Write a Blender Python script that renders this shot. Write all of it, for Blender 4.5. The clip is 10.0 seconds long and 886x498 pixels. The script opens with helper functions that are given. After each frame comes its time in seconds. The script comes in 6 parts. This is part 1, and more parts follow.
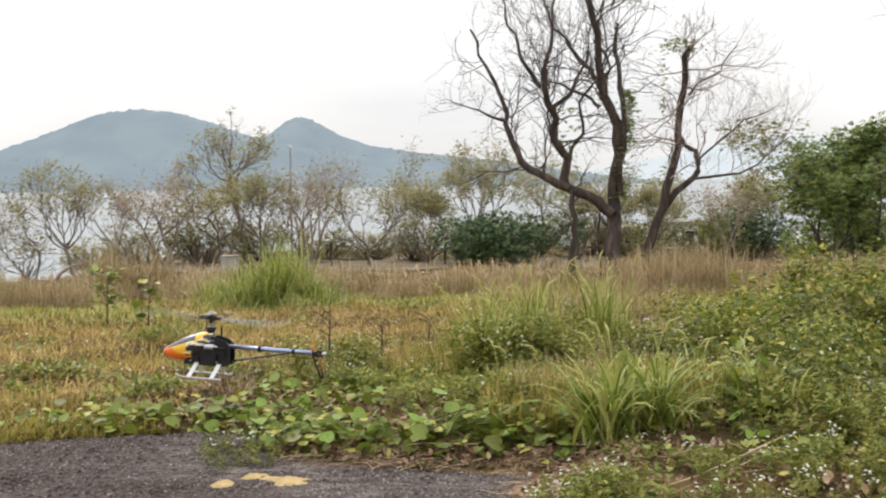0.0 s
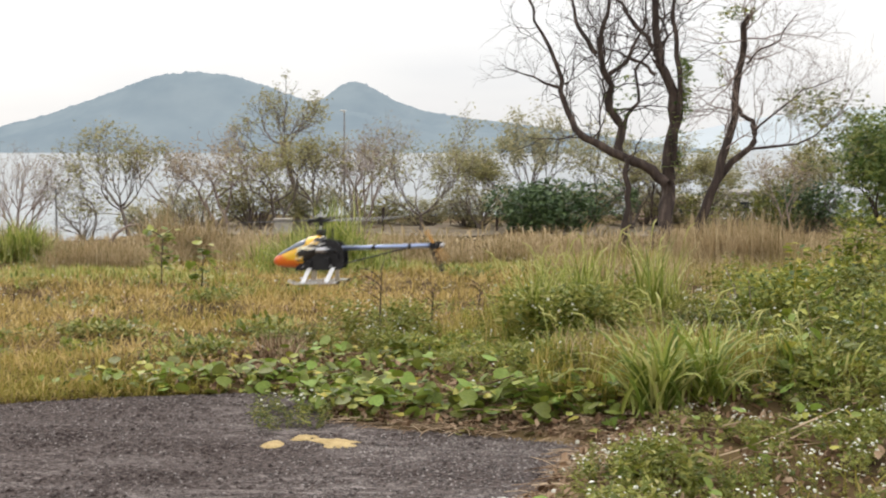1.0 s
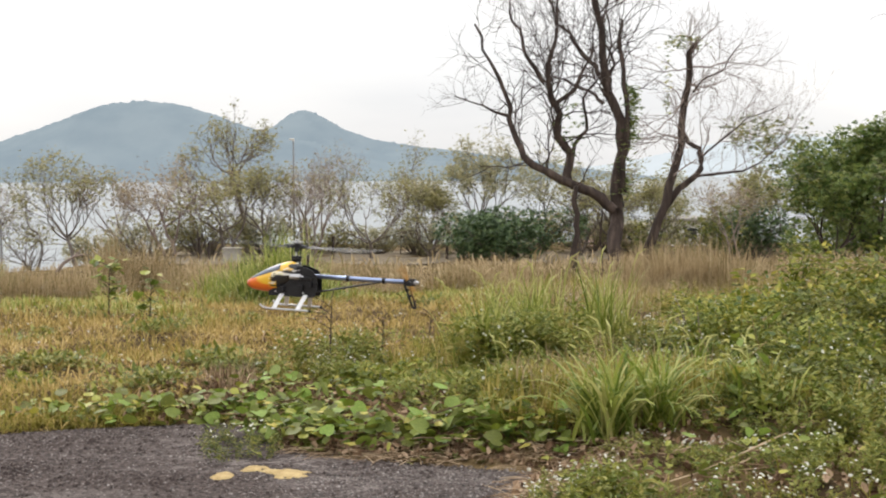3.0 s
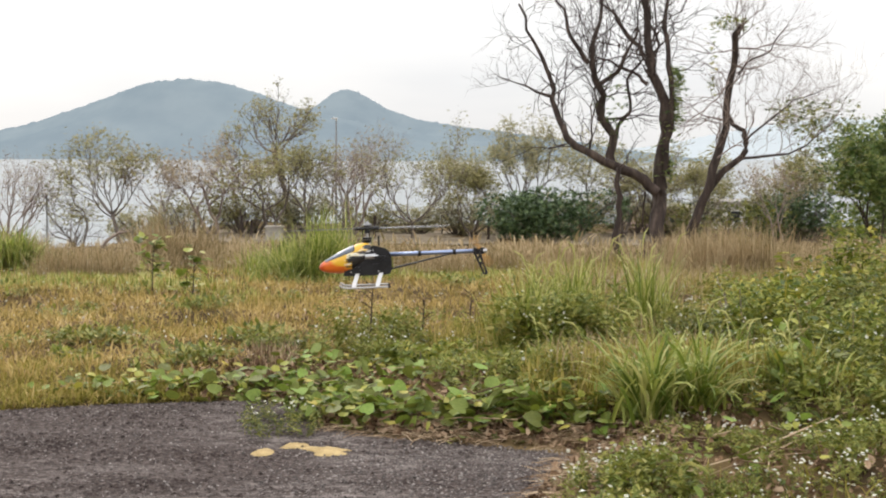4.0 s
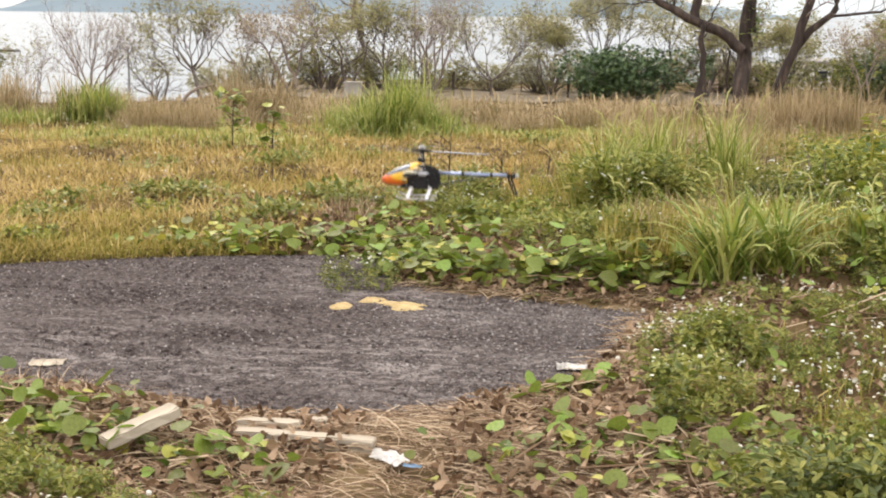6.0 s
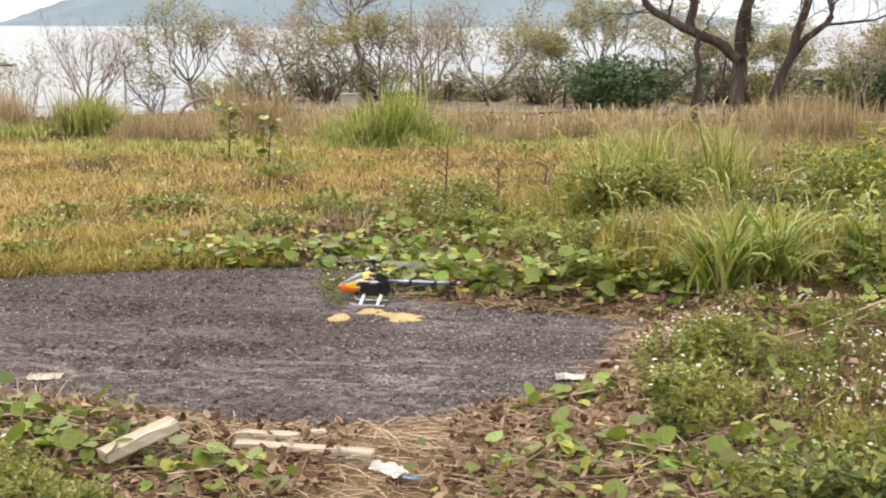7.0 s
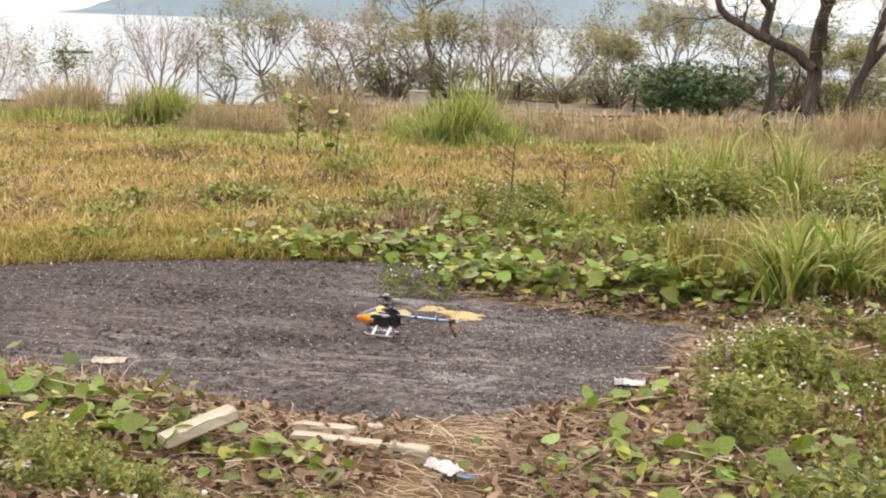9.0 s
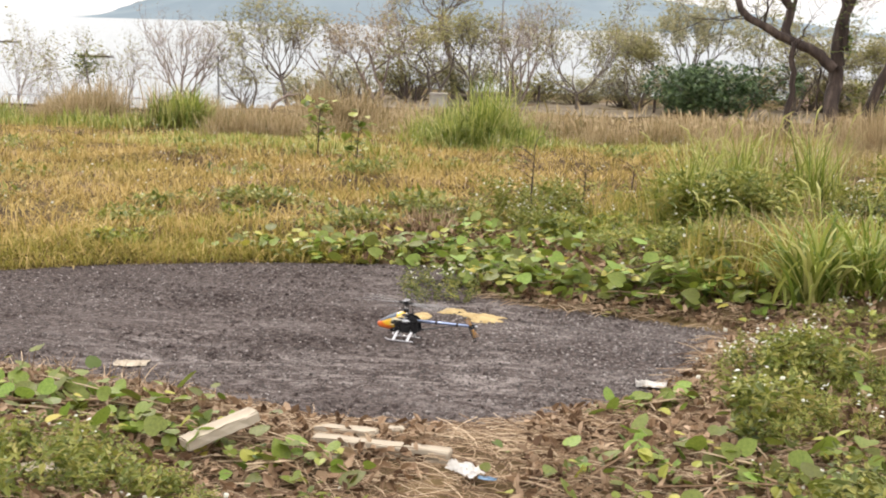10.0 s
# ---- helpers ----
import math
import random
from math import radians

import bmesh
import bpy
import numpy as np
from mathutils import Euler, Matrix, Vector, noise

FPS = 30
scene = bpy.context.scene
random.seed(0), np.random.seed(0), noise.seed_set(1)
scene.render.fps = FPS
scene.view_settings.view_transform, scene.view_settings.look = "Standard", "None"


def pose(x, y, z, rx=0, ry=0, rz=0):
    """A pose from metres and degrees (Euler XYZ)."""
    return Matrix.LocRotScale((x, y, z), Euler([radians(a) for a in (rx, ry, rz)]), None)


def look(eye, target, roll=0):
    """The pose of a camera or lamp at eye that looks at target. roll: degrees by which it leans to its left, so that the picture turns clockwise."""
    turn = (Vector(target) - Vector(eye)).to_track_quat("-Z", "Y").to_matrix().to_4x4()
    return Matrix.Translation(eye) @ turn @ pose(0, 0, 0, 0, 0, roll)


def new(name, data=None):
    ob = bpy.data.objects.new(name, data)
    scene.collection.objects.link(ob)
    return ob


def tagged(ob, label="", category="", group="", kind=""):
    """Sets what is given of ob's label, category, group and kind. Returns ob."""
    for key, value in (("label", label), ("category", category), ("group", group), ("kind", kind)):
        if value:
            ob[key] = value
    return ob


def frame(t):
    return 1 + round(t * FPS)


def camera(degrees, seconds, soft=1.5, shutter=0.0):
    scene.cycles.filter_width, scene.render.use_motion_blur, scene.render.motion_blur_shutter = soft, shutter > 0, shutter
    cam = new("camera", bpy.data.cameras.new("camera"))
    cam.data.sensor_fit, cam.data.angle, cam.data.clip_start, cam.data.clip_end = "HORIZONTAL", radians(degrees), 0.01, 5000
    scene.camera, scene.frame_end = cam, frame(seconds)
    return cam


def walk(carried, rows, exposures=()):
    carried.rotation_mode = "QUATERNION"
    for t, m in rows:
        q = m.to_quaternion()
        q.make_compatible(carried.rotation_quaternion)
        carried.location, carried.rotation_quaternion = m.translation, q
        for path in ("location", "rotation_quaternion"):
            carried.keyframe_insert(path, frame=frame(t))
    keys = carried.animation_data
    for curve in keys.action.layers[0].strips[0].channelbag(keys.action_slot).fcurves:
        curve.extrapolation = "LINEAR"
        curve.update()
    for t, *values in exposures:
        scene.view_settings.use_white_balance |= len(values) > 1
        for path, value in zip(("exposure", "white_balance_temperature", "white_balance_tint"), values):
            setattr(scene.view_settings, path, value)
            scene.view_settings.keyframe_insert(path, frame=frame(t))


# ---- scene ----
# ================= camera =================
cam = camera(38.0, 10.0, 2.0, 0.5)
EYE = (0.0, 0.0, 2.0)
TURNS = [
    (0.0, 86.935, 0.838, -0.045), (0.5, 86.222, 0.030, 1.239), (1.0, 85.450, -0.011, 2.323),
    (1.5, 85.344, -0.146, 2.965), (2.0, 85.808, 0.368, 0.616), (2.2, 86.313, 0.992, -0.724),
    (3.3, 86.702, -0.207, 0.547), (3.5, 86.544, -0.341, 0.958), (4.0, 85.817, -0.264, 1.959),
    (4.5, 84.801, 1.035, 0.764), (4.8, 82.069, -0.382, 1.437), (5.0, 80.820, -0.471, 2.503),
    (5.5, 79.189, -1.923, 4.760), (6.0, 79.462, -0.622, 5.479), (6.2, 79.522, -0.062, 5.196),
    (7.3, 80.028, -0.417, 5.451), (7.5, 79.982, -0.954, 5.729), (8.0, 79.868, -0.848, 6.177),
    (8.5, 79.589, -1.777, 7.645), (9.0, 79.849, -1.840, 8.448), (9.5, 79.990, -1.643, 9.047),
    (10.0, 79.928, -1.477, 9.305),
]
EXPOSURES = [(0.0, 0.0, 6550, 11), (4.4, 0.0, 6550, 11), (5.4, 0.36, 6700, 13), (10.0, 0.36, 6700, 13)]
walk(cam, [(t, pose(*EYE, rx, ry, rz)) for t, rx, ry, rz in TURNS], EXPOSURES)

# ================= sky and sun =================
SUN_EL, SUN_AZ = 42.0, -35.0          # degrees; azimuth from +y towards +x
world = bpy.data.worlds.new("overcast_sky")
scene.world = world
world.use_nodes = True
wn, wl = world.node_tree.nodes, world.node_tree.links
wn.clear()
w_out, w_bg = wn.new("ShaderNodeOutputWorld"), wn.new("ShaderNodeBackground")
w_sky, w_mix, w_noise = wn.new("ShaderNodeTexSky"), wn.new("ShaderNodeMix"), wn.new("ShaderNodeTexNoise")
w_ramp, w_map, w_co, w_gain = wn.new("ShaderNodeValToRGB"), wn.new("ShaderNodeMapping"), wn.new("ShaderNodeTexCoord"), wn.new("ShaderNodeMix")
w_sky.sky_type, w_sky.sun_disc = "NISHITA", False
w_sky.sun_elevation, w_sky.sun_rotation = radians(SUN_EL), radians(SUN_AZ)
w_gain.data_type, w_gain.blend_type = "RGBA", "MULTIPLY"
w_gain.inputs[0].default_value = 1.0
w_gain.inputs[7].default_value = (0.1, 0.1, 0.1, 1)
w_mix.data_type = "RGBA"
w_mix.inputs[0].default_value = 0.93
w_map.inputs["Scale"].default_value = (1.0, 1.0, 4.0)
w_noise.inputs["Scale"].default_value = 2.2
w_noise.inputs["Detail"].default_value = 5.0
w_ramp.color_ramp.elements[0].position, w_ramp.color_ramp.elements[0].color = 0.32, (0.8, 0.815, 0.835, 1)
w_ramp.color_ramp.elements[1].position, w_ramp.color_ramp.elements[1].color = 0.62, (1.03, 1.02, 1.0, 1)
wl.new(w_co.outputs["Generated"], w_map.inputs["Vector"])
wl.new(w_map.outputs["Vector"], w_noise.inputs["Vector"])
wl.new(w_noise.outputs["Fac"], w_ramp.inputs["Fac"])
wl.new(w_sky.outputs["Color"], w_gain.inputs[6])
wl.new(w_gain.outputs[2], w_mix.inputs[6])
wl.new(w_ramp.outputs["Color"], w_mix.inputs[7])
# an overcast sky is brightest overhead
w_sep, w_lift, w_bright = wn.new("ShaderNodeSeparateXYZ"), wn.new("ShaderNodeMapRange"), wn.new("ShaderNodeVectorMath")
w_lift.inputs["From Min"].default_value, w_lift.inputs["From Max"].default_value = 0.0, 1.0
w_lift.inputs["To Min"].default_value, w_lift.inputs["To Max"].default_value = 1.0, 2.35
w_bright.operation = "SCALE"
wl.new(w_co.outputs["Generated"], w_sep.inputs["Vector"])
wl.new(w_sep.outputs["Z"], w_lift.inputs["Value"])
wl.new(w_mix.outputs[2], w_bright.inputs[0])
wl.new(w_lift.outputs["Result"], w_bright.inputs["Scale"])
wl.new(w_bright.outputs["Vector"], w_bg.inputs["Color"])
w_bg.inputs["Strength"].default_value = 1.0
wl.new(w_bg.outputs["Background"], w_out.inputs["Surface"])

sun = new("sun", bpy.data.lights.new("sun", "SUN"))
sun.data.energy, sun.data.angle, sun.data.color = 1.4, radians(14), (1.0, 0.94, 0.84)
_d = Vector((math.sin(radians(SUN_AZ)) * math.cos(radians(SUN_EL)), math.cos(radians(SUN_AZ)) * math.cos(radians(SUN_EL)), math.sin(radians(SUN_EL))))
sun.matrix_world = look(_d * 50, (0, 0, 0))


# ================= materials =================
def ramp_node(nt, stops):
    r = nt.nodes.new("ShaderNodeValToRGB")
    while len(r.color_ramp.elements) < len(stops):
        r.color_ramp.elements.new(0.5)
    for e, (p, c) in zip(r.color_ramp.elements, stops):
        e.position, e.color = p, (*c, 1)
    return r


def material(name, stops, scale=8.0, rough=0.75, metal=0.0, bump=0.0, bump_scale=40.0, island=0.0, island_stops=None,
             translucent=0.0, emit=None, emit_strength=0.0, spec=0.4, stretch=(1, 1, 1), detail=5.0, coat=0.0, hue=0.0, value=0.0):
    """Colour from noise through a ramp; islands shift the ramp, so that each blade or leaf differs."""
    m = bpy.data.materials.new(name)
    m.use_nodes = True
    nt = m.node_tree
    b = nt.nodes["Principled BSDF"]
    out = nt.nodes["Material Output"]
    co = nt.nodes.new("ShaderNodeTexCoord")
    mp = nt.nodes.new("ShaderNodeMapping")
    mp.inputs["Scale"].default_value = stretch
    nt.links.new(co.outputs["Object"], mp.inputs["Vector"])
    n = nt.nodes.new("ShaderNodeTexNoise")
    n.inputs["Scale"].default_value, n.inputs["Detail"].default_value = scale, detail
    nt.links.new(mp.outputs["Vector"], n.inputs["Vector"])
    fac = n.outputs["Fac"]
    if island > 0:
        g = nt.nodes.new("ShaderNodeNewGeometry")
        mx = nt.nodes.new("ShaderNodeMix")
        mx.inputs[0].default_value = island
        nt.links.new(fac, mx.inputs[2])
        nt.links.new(g.outputs["Random Per Island"], mx.inputs[3])
        fac = mx.outputs[0]
    r = ramp_node(nt, stops)
    nt.links.new(fac, r.inputs["Fac"])
    col = r.outputs["Color"]
    if hue > 0 or value > 0:
        oi = nt.nodes.new("ShaderNodeObjectInfo")
        hs = nt.nodes.new("ShaderNodeHueSaturation")
        for amount, key, centre in ((hue, "Hue", 0.5), (value, "Value", 1.0)):
            mr = nt.nodes.new("ShaderNodeMapRange")
            mr.inputs["To Min"].default_value, mr.inputs["To Max"].default_value = centre - amount, centre + amount
            nt.links.new(oi.outputs["Random"], mr.inputs["Value"])
            nt.links.new(mr.outputs["Result"], hs.inputs[key])
        nt.links.new(col, hs.inputs["Color"])
        col = hs.outputs["Color"]
    nt.links.new(col, b.inputs["Base Color"])
    b.inputs["Roughness"].default_value, b.inputs["Metallic"].default_value = rough, metal
    b.inputs["Specular IOR Level"].default_value = spec
    b.inputs["Coat Weight"].default_value = coat
    if emit:
        b.inputs["Emission Color"].default_value, b.inputs["Emission Strength"].default_value = (*emit, 1), emit_strength
    if bump > 0:
        n2 = nt.nodes.new("ShaderNodeTexNoise")
        n2.inputs["Scale"].default_value, n2.inputs["Detail"].default_value = bump_scale, 6.0
        nt.links.new(mp.outputs["Vector"], n2.inputs["Vector"])
        bp = nt.nodes.new("ShaderNodeBump")
        bp.inputs["Strength"].default_value, bp.inputs["Distance"].default_value = bump, 0.02
        nt.links.new(n2.outputs["Fac"], bp.inputs["Height"])
        nt.links.new(bp.outputs["Normal"], b.inputs["Normal"])
    if translucent > 0:
        tr = nt.nodes.new("ShaderNodeBsdfTranslucent")
        ms = nt.nodes.new("ShaderNodeMixShader")
        ms.inputs[0].default_value = translucent
        nt.links.new(col, tr.inputs["Color"])
        nt.links.new(b.outputs["BSDF"], ms.inputs[1])
        nt.links.new(tr.outputs["BSDF"], ms.inputs[2])
        nt.links.new(ms.outputs["Shader"], out.inputs["Surface"])
    return m


MAT = {}
MAT["earth"] = material("earth", [(0.3, (0.04, 0.027, 0.015)), (0.5, (0.1, 0.068, 0.034)), (0.7, (0.19, 0.135, 0.065))], 1.6, 0.95, bump=0.8, bump_scale=12, spec=0.04)
MAT["gravel"] = material("gravel", [(0.0, (0.035, 0.03, 0.028)), (0.5, (0.13, 0.112, 0.105)), (0.85, (0.24, 0.21, 0.195)), (0.98, (0.38, 0.35, 0.33))], 3, 0.9, island=0.9)
MAT["sand"] = material("sand", [(0.3, (0.33, 0.235, 0.1)), (0.7, (0.52, 0.39, 0.19))], 14, 0.95, bump=0.6, bump_scale=90)
MAT["dry_grass"] = material("dry_grass", [(0.22, (0.13, 0.12, 0.03)), (0.38, (0.31, 0.23, 0.065)), (0.56, (0.5, 0.36, 0.13)), (0.85, (0.68, 0.53, 0.26))], 1.1, 0.8, island=0.4, translucent=0.25, spec=0.2)
MAT["lawn_grass"] = material("lawn_grass", [(0.2, (0.15, 0.14, 0.022)), (0.5, (0.32, 0.28, 0.06)), (0.8, (0.55, 0.42, 0.17))], 0.8, 0.75, island=0.5, translucent=0.3, spec=0.2)
MAT["brown_grass"] = material("brown_grass", [(0.2, (0.15, 0.13, 0.05)), (0.4, (0.32, 0.24, 0.125)), (0.6, (0.47, 0.36, 0.215)), (0.85, (0.62, 0.51, 0.33))], 0.7, 0.8, island=0.5, translucent=0.3, spec=0.2)
MAT["green_blade"] = material("green_blade", [(0.1, (0.085, 0.13, 0.016)), (0.36, (0.24, 0.29, 0.045)), (0.62, (0.46, 0.46, 0.14)), (0.92, (0.68, 0.6, 0.3))], 2.0, 0.55, island=0.75, translucent=0.3)
MAT["fresh_blade"] = material("fresh_blade", [(0.1, (0.07, 0.11, 0.015)), (0.36, (0.18, 0.24, 0.035)), (0.6, (0.35, 0.38, 0.085)), (0.9, (0.6, 0.55, 0.24))], 2.0, 0.5, island=0.7, translucent=0.35)
MAT["leaf"] = material("leaf", [(0.15, (0.06, 0.1, 0.015)), (0.45, (0.19, 0.23, 0.03)), (0.75, (0.35, 0.35, 0.06)), (0.96, (0.55, 0.42, 0.08))], 2.0, 0.5, island=0.75, translucent=0.25)
MAT["vine_leaf"] = material("vine_leaf", [(0.3, (0.118, 0.165, 0.024)), (0.7, (0.23, 0.275, 0.047))], 9.0, 0.5, translucent=0.28, hue=0.028, value=0.5, spec=0.35)
MAT["weed_leaf"] = material("weed_leaf", [(0.15, (0.055, 0.085, 0.013)), (0.42, (0.17, 0.2, 0.033)), (0.66, (0.32, 0.32, 0.07)), (0.9, (0.47, 0.35, 0.14))], 0.9, 0.5, island=0.5, translucent=0.3)
MAT["deep_leaf"] = material("deep_leaf", [(0.15, (0.05, 0.07, 0.014)), (0.5, (0.135, 0.16, 0.03)), (0.85, (0.32, 0.3, 0.07))], 1.5, 0.55, island=0.7, translucent=0.2)
MAT["dead_leaf"] = material("dead_leaf", [(0.2, (0.1, 0.057, 0.032)), (0.5, (0.26, 0.165, 0.095)), (0.85, (0.47, 0.34, 0.23))], 4, 0.85, island=0.8, spec=0.2)
MAT["straw"] = material("straw", [(0.15, (0.11, 0.066, 0.04)), (0.5, (0.28, 0.185, 0.108)), (0.85, (0.52, 0.4, 0.27))], 3, 0.8, island=0.8, spec=0.2)
MAT["petal"] = material("petal", [(0.3, (0.6, 0.59, 0.5)), (0.7, (0.76, 0.75, 0.66))], 6, 0.7, translucent=0.2)
MAT["bark"] = material("bark", [(0.3, (0.026, 0.019, 0.016)), (0.55, (0.068, 0.049, 0.041)), (0.75, (0.15, 0.113, 0.092))], 9, 0.95, bump=1.0, bump_scale=22, stretch=(1, 1, 0.25))
MAT["grey_bark"] = material("grey_bark", [(0.3, (0.095, 0.075, 0.062)), (0.7, (0.21, 0.175, 0.148))], 5, 0.9, bump=0.5, bump_scale=22, stretch=(1, 1, 0.3))
MAT["twig"] = material("twig", [(0.3, (0.2, 0.155, 0.13)), (0.7, (0.36, 0.29, 0.255))], 5, 0.9)
MAT["olive_leaf"] = material("olive_leaf", [(0.15, (0.17, 0.17, 0.07)), (0.5, (0.31, 0.29, 0.125)), (0.8, (0.42, 0.37, 0.18)), (0.95, (0.48, 0.35, 0.2))], 0.8, 0.6, island=0.6, translucent=0.45)
MAT["russet_leaf"] = material("russet_leaf", [(0.15, (0.17, 0.13, 0.08)), (0.5, (0.38, 0.3, 0.19)), (0.9, (0.5, 0.4, 0.26))], 0.8, 0.7, island=0.6, translucent=0.45)
MAT["pale_leaf"] = material("pale_leaf", [(0.15, (0.22, 0.22, 0.12)), (0.5, (0.38, 0.36, 0.2)), (0.85, (0.52, 0.46, 0.28))], 0.8, 0.65, island=0.6, translucent=0.5)
MAT["dark_leaf"] = material("dark_leaf", [(0.15, (0.028, 0.055, 0.022)), (0.5, (0.062, 0.11, 0.04)), (0.85, (0.15, 0.21, 0.075))], 1.5, 0.5, island=0.7, translucent=0.15)
MAT["fresh_leaf"] = material("fresh_leaf", [(0.15, (0.045, 0.085, 0.018)), (0.5, (0.14, 0.2, 0.05)), (0.85, (0.3, 0.33, 0.1))], 1.5, 0.5, island=0.7, translucent=0.45)
# both hill materials glow: their emission colour paints aerial haze over the slopes
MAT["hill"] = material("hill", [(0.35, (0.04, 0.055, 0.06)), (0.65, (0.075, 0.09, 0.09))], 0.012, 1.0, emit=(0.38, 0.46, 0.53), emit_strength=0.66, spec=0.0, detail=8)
MAT["far_hill_hazed"] = material("far_hill_hazed", [(0.35, (0.1, 0.12, 0.13)), (0.65, (0.13, 0.15, 0.16))], 0.01, 1.0, emit=(0.72, 0.77, 0.8), emit_strength=0.8, spec=0.0)
MAT["wood"] = material("wood", [(0.3, (0.3, 0.245, 0.18)), (0.7, (0.52, 0.45, 0.35))], 6, 0.85, bump=0.5, bump_scale=30, stretch=(0.15, 1, 1))
MAT["paper"] = material("paper", [(0.3, (0.5, 0.47, 0.42)), (0.7, (0.72, 0.7, 0.67))], 14, 0.7, bump=0.6)
MAT["blue_print"] = material("blue_print", [(0.3, (0.1, 0.2, 0.32)), (0.7, (0.2, 0.3, 0.42))], 8, 0.6)
MAT["path_earth"] = material("path_earth", [(0.3, (0.15, 0.12, 0.085)), (0.7, (0.28, 0.235, 0.175))], 1.2, 0.95, bump=0.5, bump_scale=9, spec=0.05)
MAT["concrete"] = material("concrete", [(0.3, (0.28, 0.26, 0.23)), (0.7, (0.45, 0.42, 0.37))], 4, 0.9, bump=0.5)
MAT["pole_grey"] = material("pole_grey", [(0.3, (0.25, 0.26, 0.27)), (0.7, (0.36, 0.37, 0.38))], 6, 0.5, 0.4)
MAT["white_paint"] = material("white_paint", [(0.3, (0.72, 0.71, 0.68)), (0.7, (0.82, 0.81, 0.79))], 3, 0.6)
MAT["pink_wall"] = material("pink_wall", [(0.3, (0.55, 0.4, 0.34)), (0.7, (0.66, 0.5, 0.44))], 3, 0.7)
MAT["roof"] = material("roof", [(0.3, (0.1, 0.1, 0.1)), (0.7, (0.2, 0.19, 0.18))], 3, 0.8)
MAT["window"] = material("window", [(0.3, (0.03, 0.035, 0.04)), (0.7, (0.06, 0.065, 0.07))], 3, 0.15)
# model helicopter
MAT["carbon"] = material("carbon", [(0.3, (0.008, 0.008, 0.01)), (0.7, (0.02, 0.02, 0.023))], 60, 0.4)
MAT["blue_alu"] = material("blue_alu", [(0.3, (0.26, 0.32, 0.5)), (0.7, (0.36, 0.43, 0.62))], 10, 0.3, 0.8)
MAT["alu"] = material("alu", [(0.3, (0.5, 0.5, 0.52)), (0.7, (0.65, 0.65, 0.67))], 10, 0.35, 0.9)
MAT["skid_white"] = material("skid_white", [(0.3, (0.75, 0.75, 0.76)), (0.7, (0.84, 0.84, 0.85))], 10, 0.4)
MAT["blade"] = material("blade", [(0.3, (0.16, 0.16, 0.165)), (0.7, (0.24, 0.24, 0.245))], 10, 0.4)
MAT["orange_blade"] = material("orange_blade", [(0.3, (0.5, 0.25, 0.06)), (0.7, (0.6, 0.32, 0.08))], 10, 0.4)

# asphalt: wavy pale scuffs, gathered in patches, over a coarse dark grain
asph = bpy.data.materials.new("asphalt")
asph.use_nodes = True
nt = asph.node_tree
b = nt.nodes["Principled BSDF"]
b.inputs["Roughness"].default_value, b.inputs["Specular IOR Level"].default_value = 0.95, 0.12
co = nt.nodes.new("ShaderNodeTexCoord")


def asphalt_noise(scale, detail, rough, stretch, distort=0.0):
    mp = nt.nodes.new("ShaderNodeMapping")
    mp.inputs["Scale"].default_value = stretch
    n = nt.nodes.new("ShaderNodeTexNoise")
    n.inputs["Scale"].default_value, n.inputs["Detail"].default_value, n.inputs["Roughness"].default_value, n.inputs["Distortion"].default_value = scale, detail, rough, distort
    nt.links.new(co.outputs["Object"], mp.inputs["Vector"])
    nt.links.new(mp.outputs["Vector"], n.inputs["Vector"])
    return n.outputs["Fac"]


def blend(kind, fac, one, two):
    n = nt.nodes.new("ShaderNodeMix")
    n.data_type, n.blend_type = "RGBA", kind
    if isinstance(fac, float):
        n.inputs[0].default_value = fac
    else:
        nt.links.new(fac, n.inputs[0])
    for sock, value in ((6, one), (7, two)):
        if isinstance(value, tuple):
            n.inputs[sock].default_value = (*value, 1)
        else:
            nt.links.new(value, n.inputs[sock])
    return n.outputs[2]


def stepped(value, lo, hi, to=1.0):
    n = nt.nodes.new("ShaderNodeMapRange")
    n.inputs["From Min"].default_value, n.inputs["From Max"].default_value, n.inputs["To Max"].default_value = lo, hi, to
    nt.links.new(value, n.inputs["Value"])
    return n.outputs["Result"]


fine = asphalt_noise(24.0, 8.0, 0.75, (1, 1, 1))
base = ramp_node(nt, [(0.36, (0.019, 0.0138, 0.0128)), (0.48, (0.055, 0.042, 0.0385)), (0.58, (0.105, 0.083, 0.075)), (0.68, (0.21, 0.175, 0.16))])
nt.links.new(fine, base.inputs["Fac"])
scuff = asphalt_noise(3.4, 10.0, 0.82, (0.7, 1.7, 1.0), 1.2)
patchy = asphalt_noise(0.55, 3.0, 0.5, (1, 1, 1))
gate = nt.nodes.new("ShaderNodeMath")
gate.operation = "MULTIPLY"
nt.links.new(stepped(scuff, 0.48, 0.59), gate.inputs[0])
worn, wear = nt.nodes.new("ShaderNodeVectorMath"), nt.nodes.new("ShaderNodeMath")      # worn palest where the models land
worn.operation, worn.inputs[1].default_value = "DISTANCE", (-1.6, 7.6, 0.0)
nt.links.new(co.outputs["Object"], worn.inputs[0])
wear.operation = "MULTIPLY"
nt.links.new(stepped(patchy, 0.38, 0.55, 0.95), wear.inputs[0])
nt.links.new(stepped(worn.outputs["Value"], 3.0, 1.0), wear.inputs[1])
nt.links.new(wear.outputs[0], gate.inputs[1])
col = blend("MIX", gate.outputs[0], base.outputs["Color"], (0.26, 0.225, 0.21))
damp = asphalt_noise(1.1, 5.0, 0.6, (0.6, 1.6, 1.0), 0.5)
